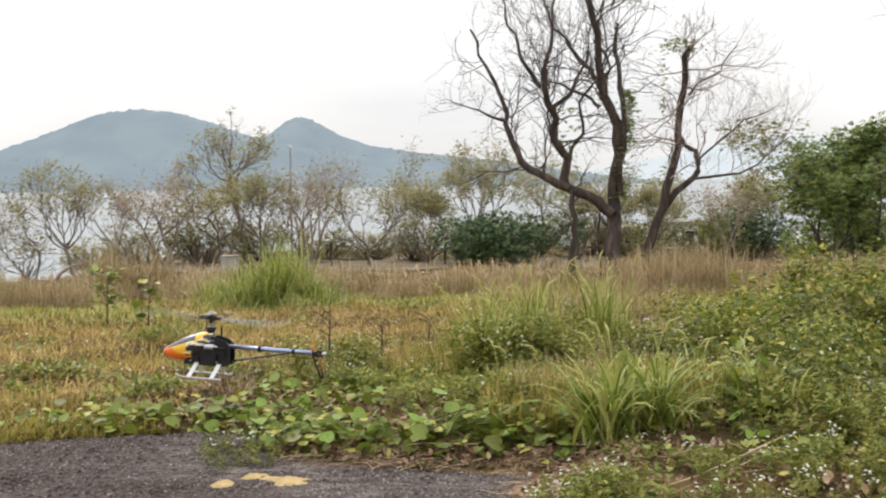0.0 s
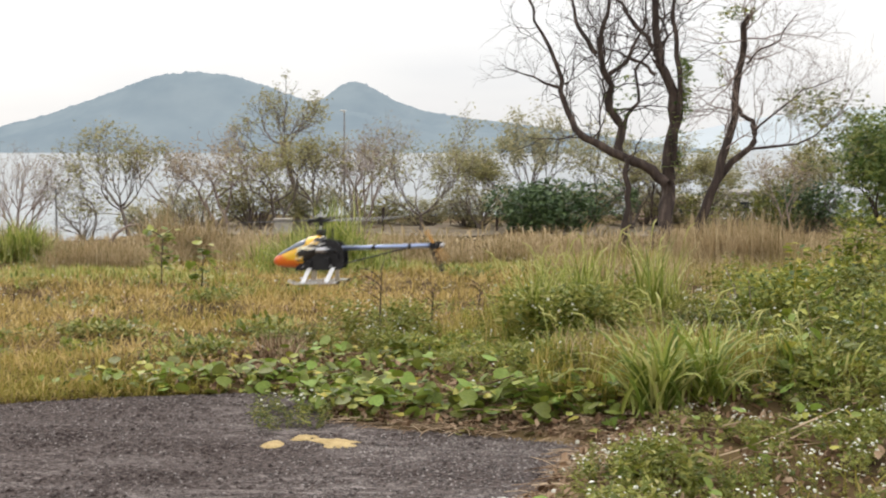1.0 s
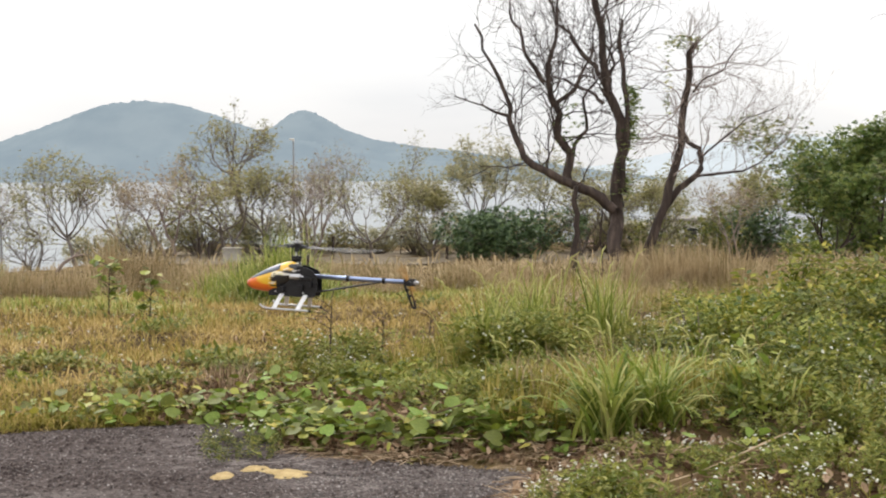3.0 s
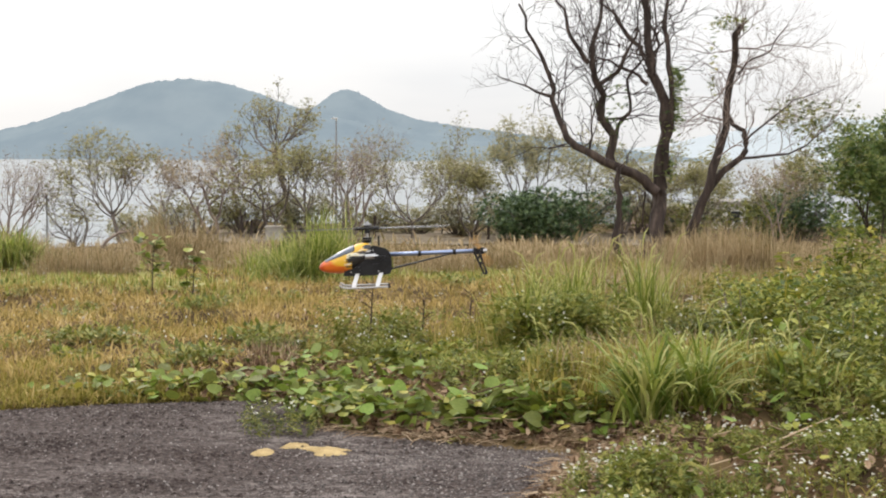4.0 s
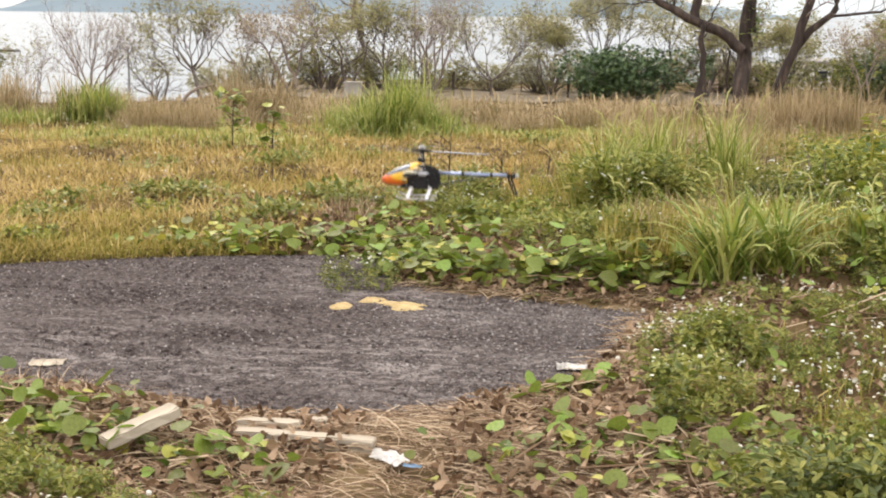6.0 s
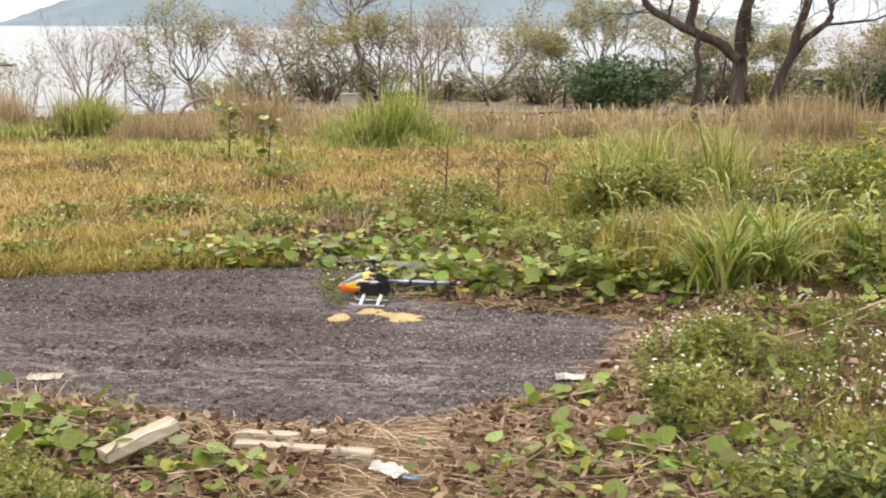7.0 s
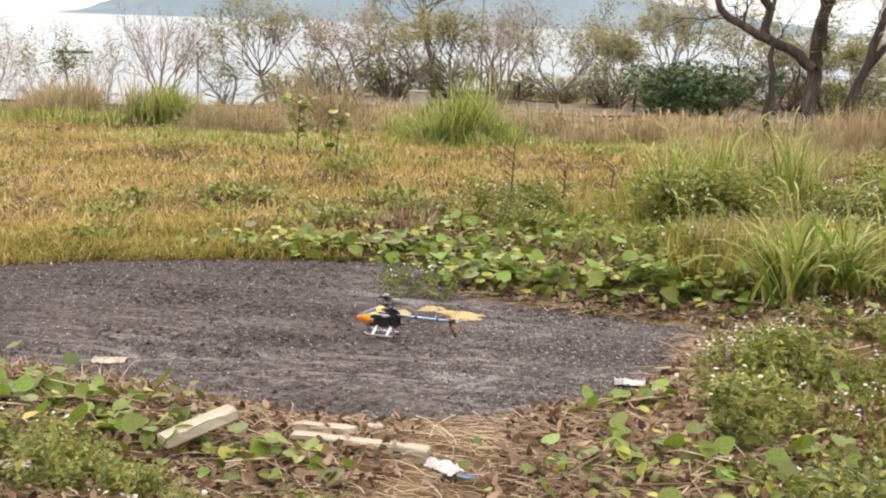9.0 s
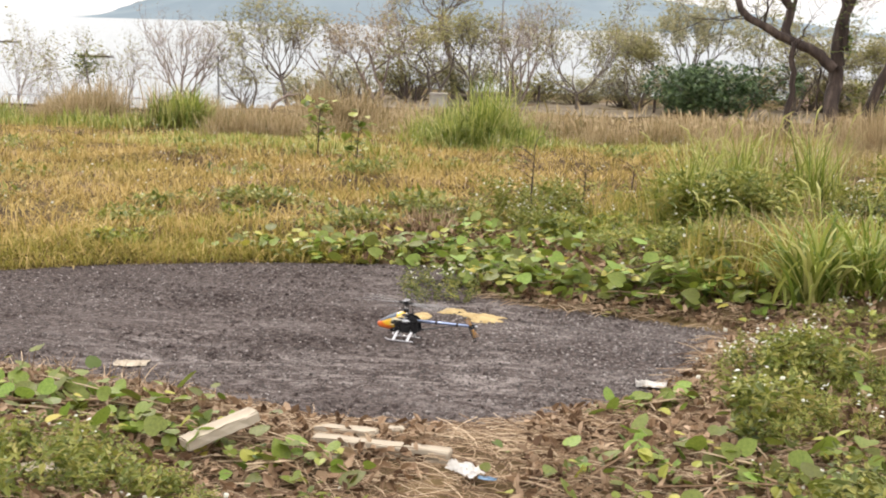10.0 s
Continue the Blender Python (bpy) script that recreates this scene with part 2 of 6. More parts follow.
col = blend("MULTIPLY", stepped(damp, 0.52, 0.7, 0.55), col, (0.5, 0.47, 0.46))
nt.links.new(col, b.inputs["Base Color"])
vor, mixh, bp = nt.nodes.new("ShaderNodeTexVoronoi"), nt.nodes.new("ShaderNodeMix"), nt.nodes.new("ShaderNodeBump")
vor.inputs["Scale"].default_value = 34.0
nt.links.new(co.outputs["Object"], vor.inputs["Vector"])
mixh.inputs[0].default_value = 0.5
nt.links.new(fine, mixh.inputs[2])
nt.links.new(vor.outputs["Distance"], mixh.inputs[3])
nt.links.new(mixh.outputs[0], bp.inputs["Height"])
bp.inputs["Strength"].default_value, bp.inputs["Distance"].default_value = 1.0, 0.02
nt.links.new(bp.outputs["Normal"], b.inputs["Normal"])
MAT["asphalt"] = asph

# water with small waves
water = bpy.data.materials.new("sea_water")
water.use_nodes = True
nt = water.node_tree
b = nt.nodes["Principled BSDF"]
b.inputs["Base Color"].default_value = (0.2, 0.225, 0.235, 1)
b.inputs["Roughness"].default_value = 0.3
b.inputs["Specular IOR Level"].default_value = 0.22
co, mp, n, bp = nt.nodes.new("ShaderNodeTexCoord"), nt.nodes.new("ShaderNodeMapping"), nt.nodes.new("ShaderNodeTexNoise"), nt.nodes.new("ShaderNodeBump")
mp.inputs["Scale"].default_value = (0.35, 0.9, 1)
n.inputs["Scale"].default_value, n.inputs["Detail"].default_value = 0.28, 8.0
bp.inputs["Strength"].default_value, bp.inputs["Distance"].default_value = 0.9, 1.2
nt.links.new(co.outputs["Object"], mp.inputs["Vector"])
nt.links.new(mp.outputs["Vector"], n.inputs["Vector"])
nt.links.new(n.outputs["Fac"], bp.inputs["Height"])
nt.links.new(bp.outputs["Normal"], b.inputs["Normal"])
MAT["sea"] = water


# ================= mesh helpers =================
rng = np.random.default_rng(7)


def tri_mesh(name, verts, tris, smooth=False):
    verts, tris = np.asarray(verts, np.float32), np.asarray(tris, np.int32)
    me = bpy.data.meshes.new(name)
    me.vertices.add(len(verts))
    me.vertices.foreach_set("co", verts.ravel())
    me.loops.add(3 * len(tris))
    me.loops.foreach_set("vertex_index", tris.ravel())
    me.polygons.add(len(tris))
    me.polygons.foreach_set("loop_start", np.arange(0, 3 * len(tris), 3, dtype=np.int32))
    me.polygons.foreach_set("use_smooth", np.full(len(tris), smooth))
    me.update(calc_edges=True)
    return me


def place(ob, parent):
    if parent is not None:
        ob.parent = parent
    return ob


def part(name, bm, mat, parent=None, label="", smooth=False):
    """Links a bmesh, or a (verts, tris) soup, as one mesh object under a thing."""
    if isinstance(bm, tuple):
        me = tri_mesh(name, bm[0], bm[1], smooth)
    else:
        me = bpy.data.meshes.new(name)
        bm.to_mesh(me)
        bm.free()
        for p in me.polygons:
            p.use_smooth = smooth
    me.materials.append(MAT[mat])
    ob = place(new(name, me), parent)
    return tagged(ob, label)


def thing(name, label, category, group="", at=None, kind=""):
    e = new(name)
    e.empty_display_size = 0.1
    if at is not None:
        e.matrix_basis = at
    return tagged(e, label, category, group, kind)


class Soup:
    def __init__(self):
        self.v, self.t, self.n = [], [], 0

    def add(self, v, t):
        self.v.append(np.asarray(v, np.float32))
        self.t.append(np.asarray(t, np.int64) + self.n)
        self.n += len(v)

    def get(self):
        return (np.concatenate(self.v), np.concatenate(self.t))


def tube(soup, pts, radii, sides=6):
    """A tapered tube along a polyline, closed at its end."""
    pts = np.asarray(pts, float)
    k = len(pts)
    tang = np.gradient(pts, axis=0)
    tang /= np.linalg.norm(tang, axis=1)[:, None] + 1e-9
    ref = np.array([0.0, 0.0, 1.0]) if abs(tang[0][2]) < 0.9 else np.array([1.0, 0.0, 0.0])
    a = np.cross(tang, ref)
    a /= np.linalg.norm(a, axis=1)[:, None] + 1e-9
    c = np.cross(tang, a)
    th = np.arange(sides) * 2 * np.pi / sides
    ring = a[:, None, :] * np.cos(th)[None, :, None] + c[:, None, :] * np.sin(th)[None, :, None]
    v = pts[:, None, :] + ring * np.asarray(radii)[:, None, None]
    i, j = np.meshgrid(np.arange(k - 1), np.arange(sides), indexing="ij")
    p, q = i * sides + j, i * sides + (j + 1) % sides
    t = np.concatenate([np.stack([p, q, q + sides], -1).reshape(-1, 3), np.stack([p, q + sides, p + sides], -1).reshape(-1, 3)])
    cap = [[(k - 1) * sides, (k - 1) * sides + m, (k - 1) * sides + m + 1] for m in range(1, sides - 1)]
    soup.add(v.reshape(-1, 3), np.concatenate([t, cap]))


def scatter(template, where, yaw, tilt, size, roll=None):
    """One soup of many copies of a small template (verts, tris): tilted about x, then turned about z."""
    tv, tt = np.asarray(template[0], float), np.asarray(template[1])
    n = len(where)
    size = np.broadcast_to(np.asarray(size, float), (n,)) if np.ndim(size) < 2 else size
    v = tv[None] * (size[:, None, None] if size.ndim == 1 else size[:, None, :])
    if roll is not None:
        cr, sr = np.cos(roll)[:, None], np.sin(roll)[:, None]
        v = np.stack([v[..., 0] * cr + v[..., 2] * sr, v[..., 1], -v[..., 0] * sr + v[..., 2] * cr], -1)
    ct, st = np.cos(tilt)[:, None], np.sin(tilt)[:, None]
    v = np.stack([v[..., 0], v[..., 1] * ct - v[..., 2] * st, v[..., 1] * st + v[..., 2] * ct], -1)
    cy, sy = np.cos(yaw)[:, None], np.sin(yaw)[:, None]
    v = np.stack([v[..., 0] * cy - v[..., 1] * sy, v[..., 0] * sy + v[..., 1] * cy, v[..., 2]], -1)
    v = v + np.asarray(where)[:, None, :]
    t = tt[None] + (np.arange(n) * len(tv))[:, None, None]
    return v.reshape(-1, 3), t.reshape(-1, 3)


def blades(where, height, spread, width, droop=0.5, r=rng, flat=0.0):
    """Grass blades: three bent segments each, leaning outwards."""
    n = len(where)
    where = np.asarray(where, float)
    h = np.asarray(height) * r.uniform(0.55, 1.15, n)
    yaw = r.uniform(0, 2 * np.pi, n)
    lean = np.clip(np.abs(r.normal(flat, spread, n)), 0, 1.5)
    s = np.array([0.0, 0.4, 0.75, 1.0])
    out = np.outer(h * np.sin(lean), s ** 1.4) + np.outer(h * droop * np.sin(lean), s ** 3)
    up = np.outer(h * np.cos(lean), s) - np.outer(h * droop * np.sin(lean) ** 2, s ** 3)
    dx, dy = np.cos(yaw)[:, None], np.sin(yaw)[:, None]
    cx, cy, cz = where[:, 0:1] + out * dx, where[:, 1:2] + out * dy, where[:, 2:3] + up
    w = (width * r.uniform(0.6, 1.3, n))[:, None] * np.array([0.7, 1.0, 0.7])[None]
    face = yaw + r.uniform(0.6, 2.5, n)
    px, py = np.cos(face)[:, None], np.sin(face)[:, None]
    left = np.stack([cx[:, :3] - px * w / 2, cy[:, :3] - py * w / 2, cz[:, :3]], -1)
    right = np.stack([cx[:, :3] + px * w / 2, cy[:, :3] + py * w / 2, cz[:, :3]], -1)
    tip = np.stack([cx[:, 3], cy[:, 3], cz[:, 3]], -1)[:, None]
    v = np.concatenate([left, right, tip], 1)
    t = np.array([[0, 3, 4], [0, 4, 1], [1, 4, 5], [1, 5, 2], [2, 5, 6]])
    t = t[None] + (np.arange(n) * 7)[:, None, None]
    return v.reshape(-1, 3), t.reshape(-1, 3)


def arching(where, height, width, r, start=(0.05, 0.55), bend=(0.6, 1.9)):
    """Long blades that rise and bow over, in seven points each."""
    n, k = len(where), 7
    where = np.asarray(where, float)
    h = height * r.uniform(0.5, 1.2, n)
    yaw = r.uniform(0, 2 * np.pi, n)
    a = r.uniform(*start, n)[:, None] + r.uniform(*bend, n)[:, None] * np.linspace(0, 1, k)[None] ** 1.7
    step = (h / (k - 1))[:, None]
    out = np.concatenate([np.zeros((n, 1)), np.cumsum(np.sin(a[:, :-1]) * step, 1)], 1)
    up = np.concatenate([np.zeros((n, 1)), np.cumsum(np.cos(a[:, :-1]) * step, 1)], 1)
    c = np.stack([where[:, :1] + out * np.cos(yaw)[:, None], where[:, 1:2] + out * np.sin(yaw)[:, None], np.maximum(where[:, 2:3] + up, 0.01)], -1)
    w = (width * r.uniform(0.6, 1.25, n))[:, None, None] * np.array([0.5, 0.9, 1, 1, 0.85, 0.55, 0.08])[None, :, None] / 2
    face = yaw + np.pi / 2 + r.normal(0, 0.35, n)
    side = np.stack([np.cos(face), np.sin(face), r.normal(0, 0.25, n)], -1)[:, None, :]
    v = np.stack([c - side * w, c + side * w], 2).reshape(n, 2 * k, 3)
    t = np.array([q for m in range(k - 1) for q in ((2 * m, 2 * m + 1, 2 * m + 3), (2 * m, 2 * m + 3, 2 * m + 2))])
    return v.reshape(-1, 3), (t[None] + (np.arange(n) * 2 * k)[:, None, None]).reshape(-1, 3)


HEART = ([(0, 0.03, 0), (0.2, -0.1, 0.05), (0.41, -0.02, 0.1), (0.52, 0.24, 0.12), (0.47, 0.52, 0.08), (0.27, 0.8, 0.02), (0, 1.0, -0.1),
          (-0.27, 0.8, 0.02), (-0.47, 0.52, 0.08), (-0.52, 0.24, 0.12), (-0.41, -0.02, 0.1), (-0.2, -0.1, 0.05), (0, 0.42, -0.02)],
         [(k, (k + 1) % 12, 12) for k in range(12)])
OVAL = ([(0, 0, 0), (0.2, 0.3, 0.06), (0.15, 0.7, 0.03), (0, 1, -0.12), (-0.15, 0.7, 0.03), (-0.2, 0.3, 0.06)], [(0, 1, 2), (0, 2, 3), (0, 3, 4), (0, 4, 5)])
LEAFLET = ([(0, 0, 0), (0.22, 0.4, 0.05), (0, 1, -0.08), (-0.22, 0.4, 0.05)], [(0, 1, 2), (0, 2, 3)])
SPRAY = ([(0, 0, 0), (0.3, 0.5, 0.06), (0, 1, -0.05), (-0.3, 0.5, 0.06), (0.55, 0.25, 0.1), (0.85, 0.75, 0.0), (-0.55, 0.25, 0.1), (-0.85, 0.75, 0.0)],
         [(0, 1, 2), (0, 2, 3), (0, 4, 5), (0, 6, 7)])
FLOWER = ([(0, 0, 0.55)] + [(math.cos(a * math.pi / 4) * (1 if a % 2 else 0.7), math.sin(a * math.pi / 4) * (1 if a % 2 else 0.7), 0) for a in range(8)],
          [(0, 1 + a, 1 + (a + 1) % 8) for a in range(8)])


def block(bm, sx, sy, sz, m=Matrix(), bevel=0.0):
    g = bmesh.ops.create_cube(bm, size=1.0, matrix=m @ Matrix.Diagonal((sx, sy, sz, 1)))
    if bevel > 0:
        es = list({e for v in g["verts"] for e in v.link_edges})
        bmesh.ops.bevel(bm, geom=es, offset=bevel, segments=2, affect="EDGES")
    return bm


def rod(bm, p, q, r, r2=None, sides=10):
    p, q = Vector(p), Vector(q)
    d = q - p
    m = Matrix.Translation((p + q) / 2) @ d.to_track_quat("Z", "Y").to_matrix().to_4x4()
    bmesh.ops.create_cone(bm, cap_ends=True, segments=sides, radius1=r, radius2=r if r2 is None else r2, depth=d.length, matrix=m)
    return bm


# ================= ground, pad, sea, hills =================
def smooth(a, b, x):
    t = np.clip((x - a) / (b - a), 0, 1)
    return t * t * (3 - 2 * t)


def wave(x, y, s, k=0.0):
    return (np.sin(x * s + 1.3 * np.sin(y * s * 0.7 + k)) + np.sin(y * s * 1.3 + 1.7 * np.sin(x * s * 0.6 + 2 * k))) * 0.5


PAD = [(-7.0, 6.55), (-3.54, 6.5), (-2.78, 6.33), (-2.27, 6.2), (-1.75, 6.03), (-1.16, 5.95), (-0.63, 6.14), (-0.13, 6.58), (0.16, 7.05), (0.4, 7.85),
       (0.62, 8.5), (0.42, 8.66), (-0.14, 8.84), (-0.7, 8.98), (-1.18, 9.25), (-1.35, 9.85), (-1.8, 10.3), (-3.01, 10.05), (-4.2, 9.6), (-5.2, 8.95), (-7.5, 8.0)]


def pad_distance(x, y):
    """Signed distance to the pad's outline, negative on it."""
    x, y = np.asarray(x, float), np.asarray(y, float)
    best, inside = np.full(x.shape, 1e9), np.zeros(x.shape, bool)
    for (ax, ay), (bx, by) in zip(PAD, PAD[1:] + PAD[:1]):
        ex, ey = bx - ax, by - ay
        t = np.clip(((x - ax) * ex + (y - ay) * ey) / (ex * ex + ey * ey), 0, 1)
        best = np.minimum(best, np.hypot(x - ax - t * ex, y - ay - t * ey))
        cross = ((ay > y) != (by > y)) & (x < ex * (y - ay) / (ey if abs(ey) > 1e-9 else 1e-9) + ax)
        inside ^= cross
    return np.where(inside, -best, best)


def ground_z(x, y):
    x, y = np.asarray(x, float), np.asarray(y, float)
    d = pad_distance(x, y)
    z = 0.05 * smooth(0.0, 0.3, d) + (0.055 * wave(x, y, 1.1) + 0.045 * wave(x, y, 2.7, 1.3)) * smooth(0.1, 0.8, d)
    z = z + 0.14 * smooth(-0.1, 0.9, wave(x, y, 1.25, 2.2)) * smooth(0.2, 1.2, x - np.interp(y, [9, 12, 14, 20], [0.3, -1.0, -0.4, 1.0])) * smooth(22, 19, y) * smooth(8.5, 9.5, y)
    z = z + 0.3 * smooth(5.2, 2.5, y)                                   # the bank where the camera stands
    z = z + 0.09 * smooth(0.6, 1.6, x) * smooth(11.5, 10.0, y) * smooth(6.0, 7.0, y) * smooth(0.1, 0.6, d)
    z = z + 0.12 * np.exp(-((x - 0.6) ** 2 + (y - 10.2) ** 2) / 1.2)
    z = z - 0.3 * smooth(20, 27, y) - 0.7 * smooth(26, 46, y) - 0.15 * smooth(46, 58, y)
    z = z - 0.5 * smooth(-11, -15, x) * smooth(24, 34, y) - 1.6 * smooth(-13.5, -15.5, x) * smooth(37.5, 41, y)
    z = z - 8.5 * smooth(58, 80, y) - 6.0 * smooth(80, 130, y)
    return z - 0.012 * smooth(0.02, -0.06, d)


def axis(lo, hi, fine_lo, fine_hi, step, coarse):
    return np.unique(np.round(np.concatenate([np.arange(lo, fine_lo, coarse), np.arange(fine_lo, fine_hi, step), np.arange(fine_hi, hi + coarse, coarse)]), 4))


gx = np.concatenate([[-3000, -1200, -500, -220, -120, -80], axis(-60, 60, -9, 7, 0.11, 1.5), [80, 120, 220, 500, 1200, 3000]])
gy = np.concatenate([[-2500, -900, -300, -100, -40, -15], axis(-6, 30, 4.2, 15, 0.11, 0.6), np.arange(32, 92, 2.0), [110, 140, 200]])
X, Y = np.meshgrid(gx, gy, indexing="xy")
Z = ground_z(X, Y)
nx, ny = len(gx), len(gy)
i, j = np.meshgrid(np.arange(ny - 1), np.arange(nx - 1), indexing="ij")
p = i * nx + j
tris = np.concatenate([np.stack([p, p + 1, p + nx + 1], -1).reshape(-1, 3), np.stack([p, p + nx + 1, p + nx], -1).reshape(-1, 3)])
tagged(part("ground", (np.stack([X, Y, Z], -1).reshape(-1, 3), tris), "earth", None, smooth=True), "rough earth of a waste field by the sea", "ground", kind="structure")

bm = bmesh.new()
fv = [bm.verts.new((x, y, 0.004)) for x, y in PAD]
bm.faces.new(fv)
bmesh.ops.triangulate(bm, faces=bm.faces[:])
g = bmesh.ops.extrude_face_region(bm, geom=bm.faces[:])
bmesh.ops.translate(bm, verts=[v for v in g["geom"] if isinstance(v, bmesh.types.BMVert)], vec=(0, 0, -0.06))
bmesh.ops.recalc_face_normals(bm, faces=bm.faces[:])
tagged(part("asphalt_pad", bm, "asphalt"), "dark worn asphalt patch strewn with grit", "pavement", kind="structure")

bm = bmesh.new()
rows = []
for x in np.arange(-14.0, 6.1, 1.0):
    y0, y1 = 41.0 + 0.5 * math.sin(x * 0.6), 50.5 + 0.5 * math.sin(x * 0.8 + 1)
    rows.append([bm.verts.new((x, y, float(ground_z(x, y)) + 0.02)) for y in np.linspace(y0, y1, 7)])
for one, two in zip(rows, rows[1:]):
    for k in range(6):
        bm.faces.new((one[k], two[k], two[k + 1], one[k + 1]))
tagged(part("path", bm, "path_earth", None, smooth=True), "pale bare earth path along the shore", "path", kind="structure")

bm = bmesh.new()
sv = [bm.verts.new(c) for c in ((-4900, 70, -9.0), (4900, 70, -9.0), (4900, 4850, -9.0), (-4900, 4850, -9.0))]
bm.faces.new(sv)
tagged(part("sea", bm, "sea"), "pale glittering sea under an overcast sky", "water", kind="structure")


def ridge(name, mat, dist, depth, profile, label, seed):
    """A hill range: a ridge line across, falling to the shore before and behind."""
    r = np.random.default_rng(seed)
    xs = np.array([a for a, _ in profile], float)
    hs = np.array([h for _, h in profile], float)
    u = np.linspace(xs[0], xs[-1], 240)
    h = np.interp(u, xs, hs)
    k = np.hanning(9)
    h = np.convolve(np.pad(h, 4, mode="edge"), k / k.sum(), "valid")
    h = np.maximum(h, 0)
    rows = np.linspace(-1, 1, 25)
    V = []
    for w in rows:
        fall = max(0.0, 1 - abs(w) ** 1.25)
        rough = np.array([noise.fractal(Vector((a * 0.006, w * 2.2 + seed, 0.3)), 1.0, 2.0, 5) for a in u])
        z = h * fall * (1 + 0.22 * rough * (1 - fall) * 2) + rough * 3.0 * fall + np.abs(r.normal(0, 1.6, len(u))) * np.minimum(1, h / 30) * fall
        V.append(np.stack([u, np.full_like(u, dist + w * depth), np.maximum(z, -0.5) - 9.0], -1))
    V = np.concatenate(V)
    n = len(u)
    i, j = np.meshgrid(np.arange(len(rows) - 1), np.arange(n - 1), indexing="ij")
    p = i * n + j
    t = np.concatenate([np.stack([p, p + 1, p + n + 1], -1).reshape(-1, 3), np.stack([p, p + n + 1, p + n], -1).reshape(-1, 3)])
    tagged(part(name, (V, t), mat, None, smooth=True), label, "hill", kind="structure")


# blue-grey and pale tones here are haze painted into the hill materials
ridge("hill_island", "hill", 2500, 260, [(-1052, 0), (-1040, 14), (-1020, 30), (-975, 47), (-880, 70), (-790, 100), (-720, 130), (-665, 147), (-590, 153), (-520, 150), (-450, 132), (-400, 112), (-345, 94), (-215, 62), (-70, 40), (120, 24), (300, 10), (420, 0)], "broad hill across the water, blue-grey haze in its colour", 3)
ridge("hill_peak", "hill", 3000, 300, [(-760, 0), (-560, 66), (-440, 100), (-395, 124), (-355, 156), (-322, 163), (-285, 147), (-232, 116), (-165, 92), (-55, 76), (70, 62), (160, 48), (300, 26), (430, 10), (520, 0)], "pointed hill across the water, blue-grey haze in its colour", 9)
ridge("hill_far", "far_hill_hazed", 4300, 250, [(200, 0), (600, 50), (900, 110), (1150, 140), (1400, 120), (1800, 160), (2300, 110), (2800, 0)], "far hill with pale haze put into its colour", 15)


# ================= trees =================
def grow(wood, tips, start, direction, length, radius, depth, r, up=0.25, spread=0.7, kids=3, sides=6, wobble=0.18):
    n = 4 if depth > 1 else 3
    d = np.asarray(direction, float)
    d = d / np.linalg.norm(d)
    pts, dirs = [np.asarray(start, float)], [d]
    for _ in range(n):
        d = d + r.normal(0, wobble, 3) + np.array([0, 0, up * 0.25])
        d = d / np.linalg.norm(d)
        pts.append(pts[-1] + d * length / n)
        dirs.append(d)
    radii = np.linspace(radius, radius * 0.55, n + 1)
    tube(wood, pts, radii, max(3, sides))
    if depth == 0:
        tips.extend(pts[1:])
        return
    for k in range(kids):
        at = n if k == 0 else r.integers(max(1, n - 2), n + 1)
        side = r.normal(0, 1, 3)
        side -= side @ dirs[at] * dirs[at]
        side /= np.linalg.norm(side) + 1e-9
        s = spread * (0.45 if k == 0 else r.uniform(0.7, 1.3))
        nd = dirs[at] + side * s + np.array([0, 0, up * 0.3])
        grow(wood, tips, pts[at], nd, length * r.uniform(0.62, 0.85), radius * (0.55 if k else 0.6), depth - 1, r, up, spread, kids, sides - 1, wobble)


def crown_leaves(tips, per, size, jitter, r, template=SPRAY):
    tips = np.asarray(tips)
    at = np.repeat(tips, per, axis=0)
    at = at + r.normal(0, jitter, at.shape) * np.array([1, 1, 0.7])
    n = len(at)
    return scatter(template, at, r.uniform(0, 6.28, n), r.normal(0, 0.6, n), r.uniform(0.6, 1.3, n) * size, r.normal(0, 0.5, n))


def shore_tree(x, y, top, width, label, leaf="olive_leaf", bark="grey_bark", per=2, leaf_size=0.11, seed=1, depth=5, kids=3, stems=2, low=0.3, flat=1.0, keep=1.0, name="tree", group="shore trees"):
    """A small spreading tree of the given crown top and width."""
    r = np.random.default_rng(seed)
    base = float(ground_z(x, y)) - 0.05
    h = top - base
    wood, tips = Soup(), []
    for s in range(stems):
        a = r.uniform(0, 6.28)
        lean = np.array([math.cos(a) * 0.45, math.sin(a) * 0.3, 1.0]) if stems > 1 else np.array([0.1, 0, 1.0])
        trunk_len = h * low * r.uniform(0.9, 1.15)
        grow(wood, tips, (r.normal(0, 0.05), r.normal(0, 0.05), 0), lean, trunk_len, 0.026 * h ** 0.8 * 0.7, depth, r, up=0.25, spread=0.85, kids=kids, sides=5)
    wv, wt = wood.get()
    tips = np.array(tips)
    # bring the crown to the wanted size about the trunk
    zmax = np.percentile(tips[:, 2], 97)
    half = np.percentile(np.abs(tips[:, 0]), 96)
    k = np.array([width / 2 / half, width / 2 / half, h / zmax])
    wv, tips = wv * k, tips * k
    tree = thing(name, label, "tree", group, pose(x, y, base))
    part("trunk", (wv, wt), bark, tree, smooth=True)
    if per > 0:
        high = tips[tips[:, 2] > h * (0.35 if group == "" else 0.56)]
        if keep < 1:
            high = high[r.uniform(0, 1, len(high)) < keep]
        part("crown", crown_leaves(high, per, leaf_size, 0.14, r), leaf, tree)
    return tree


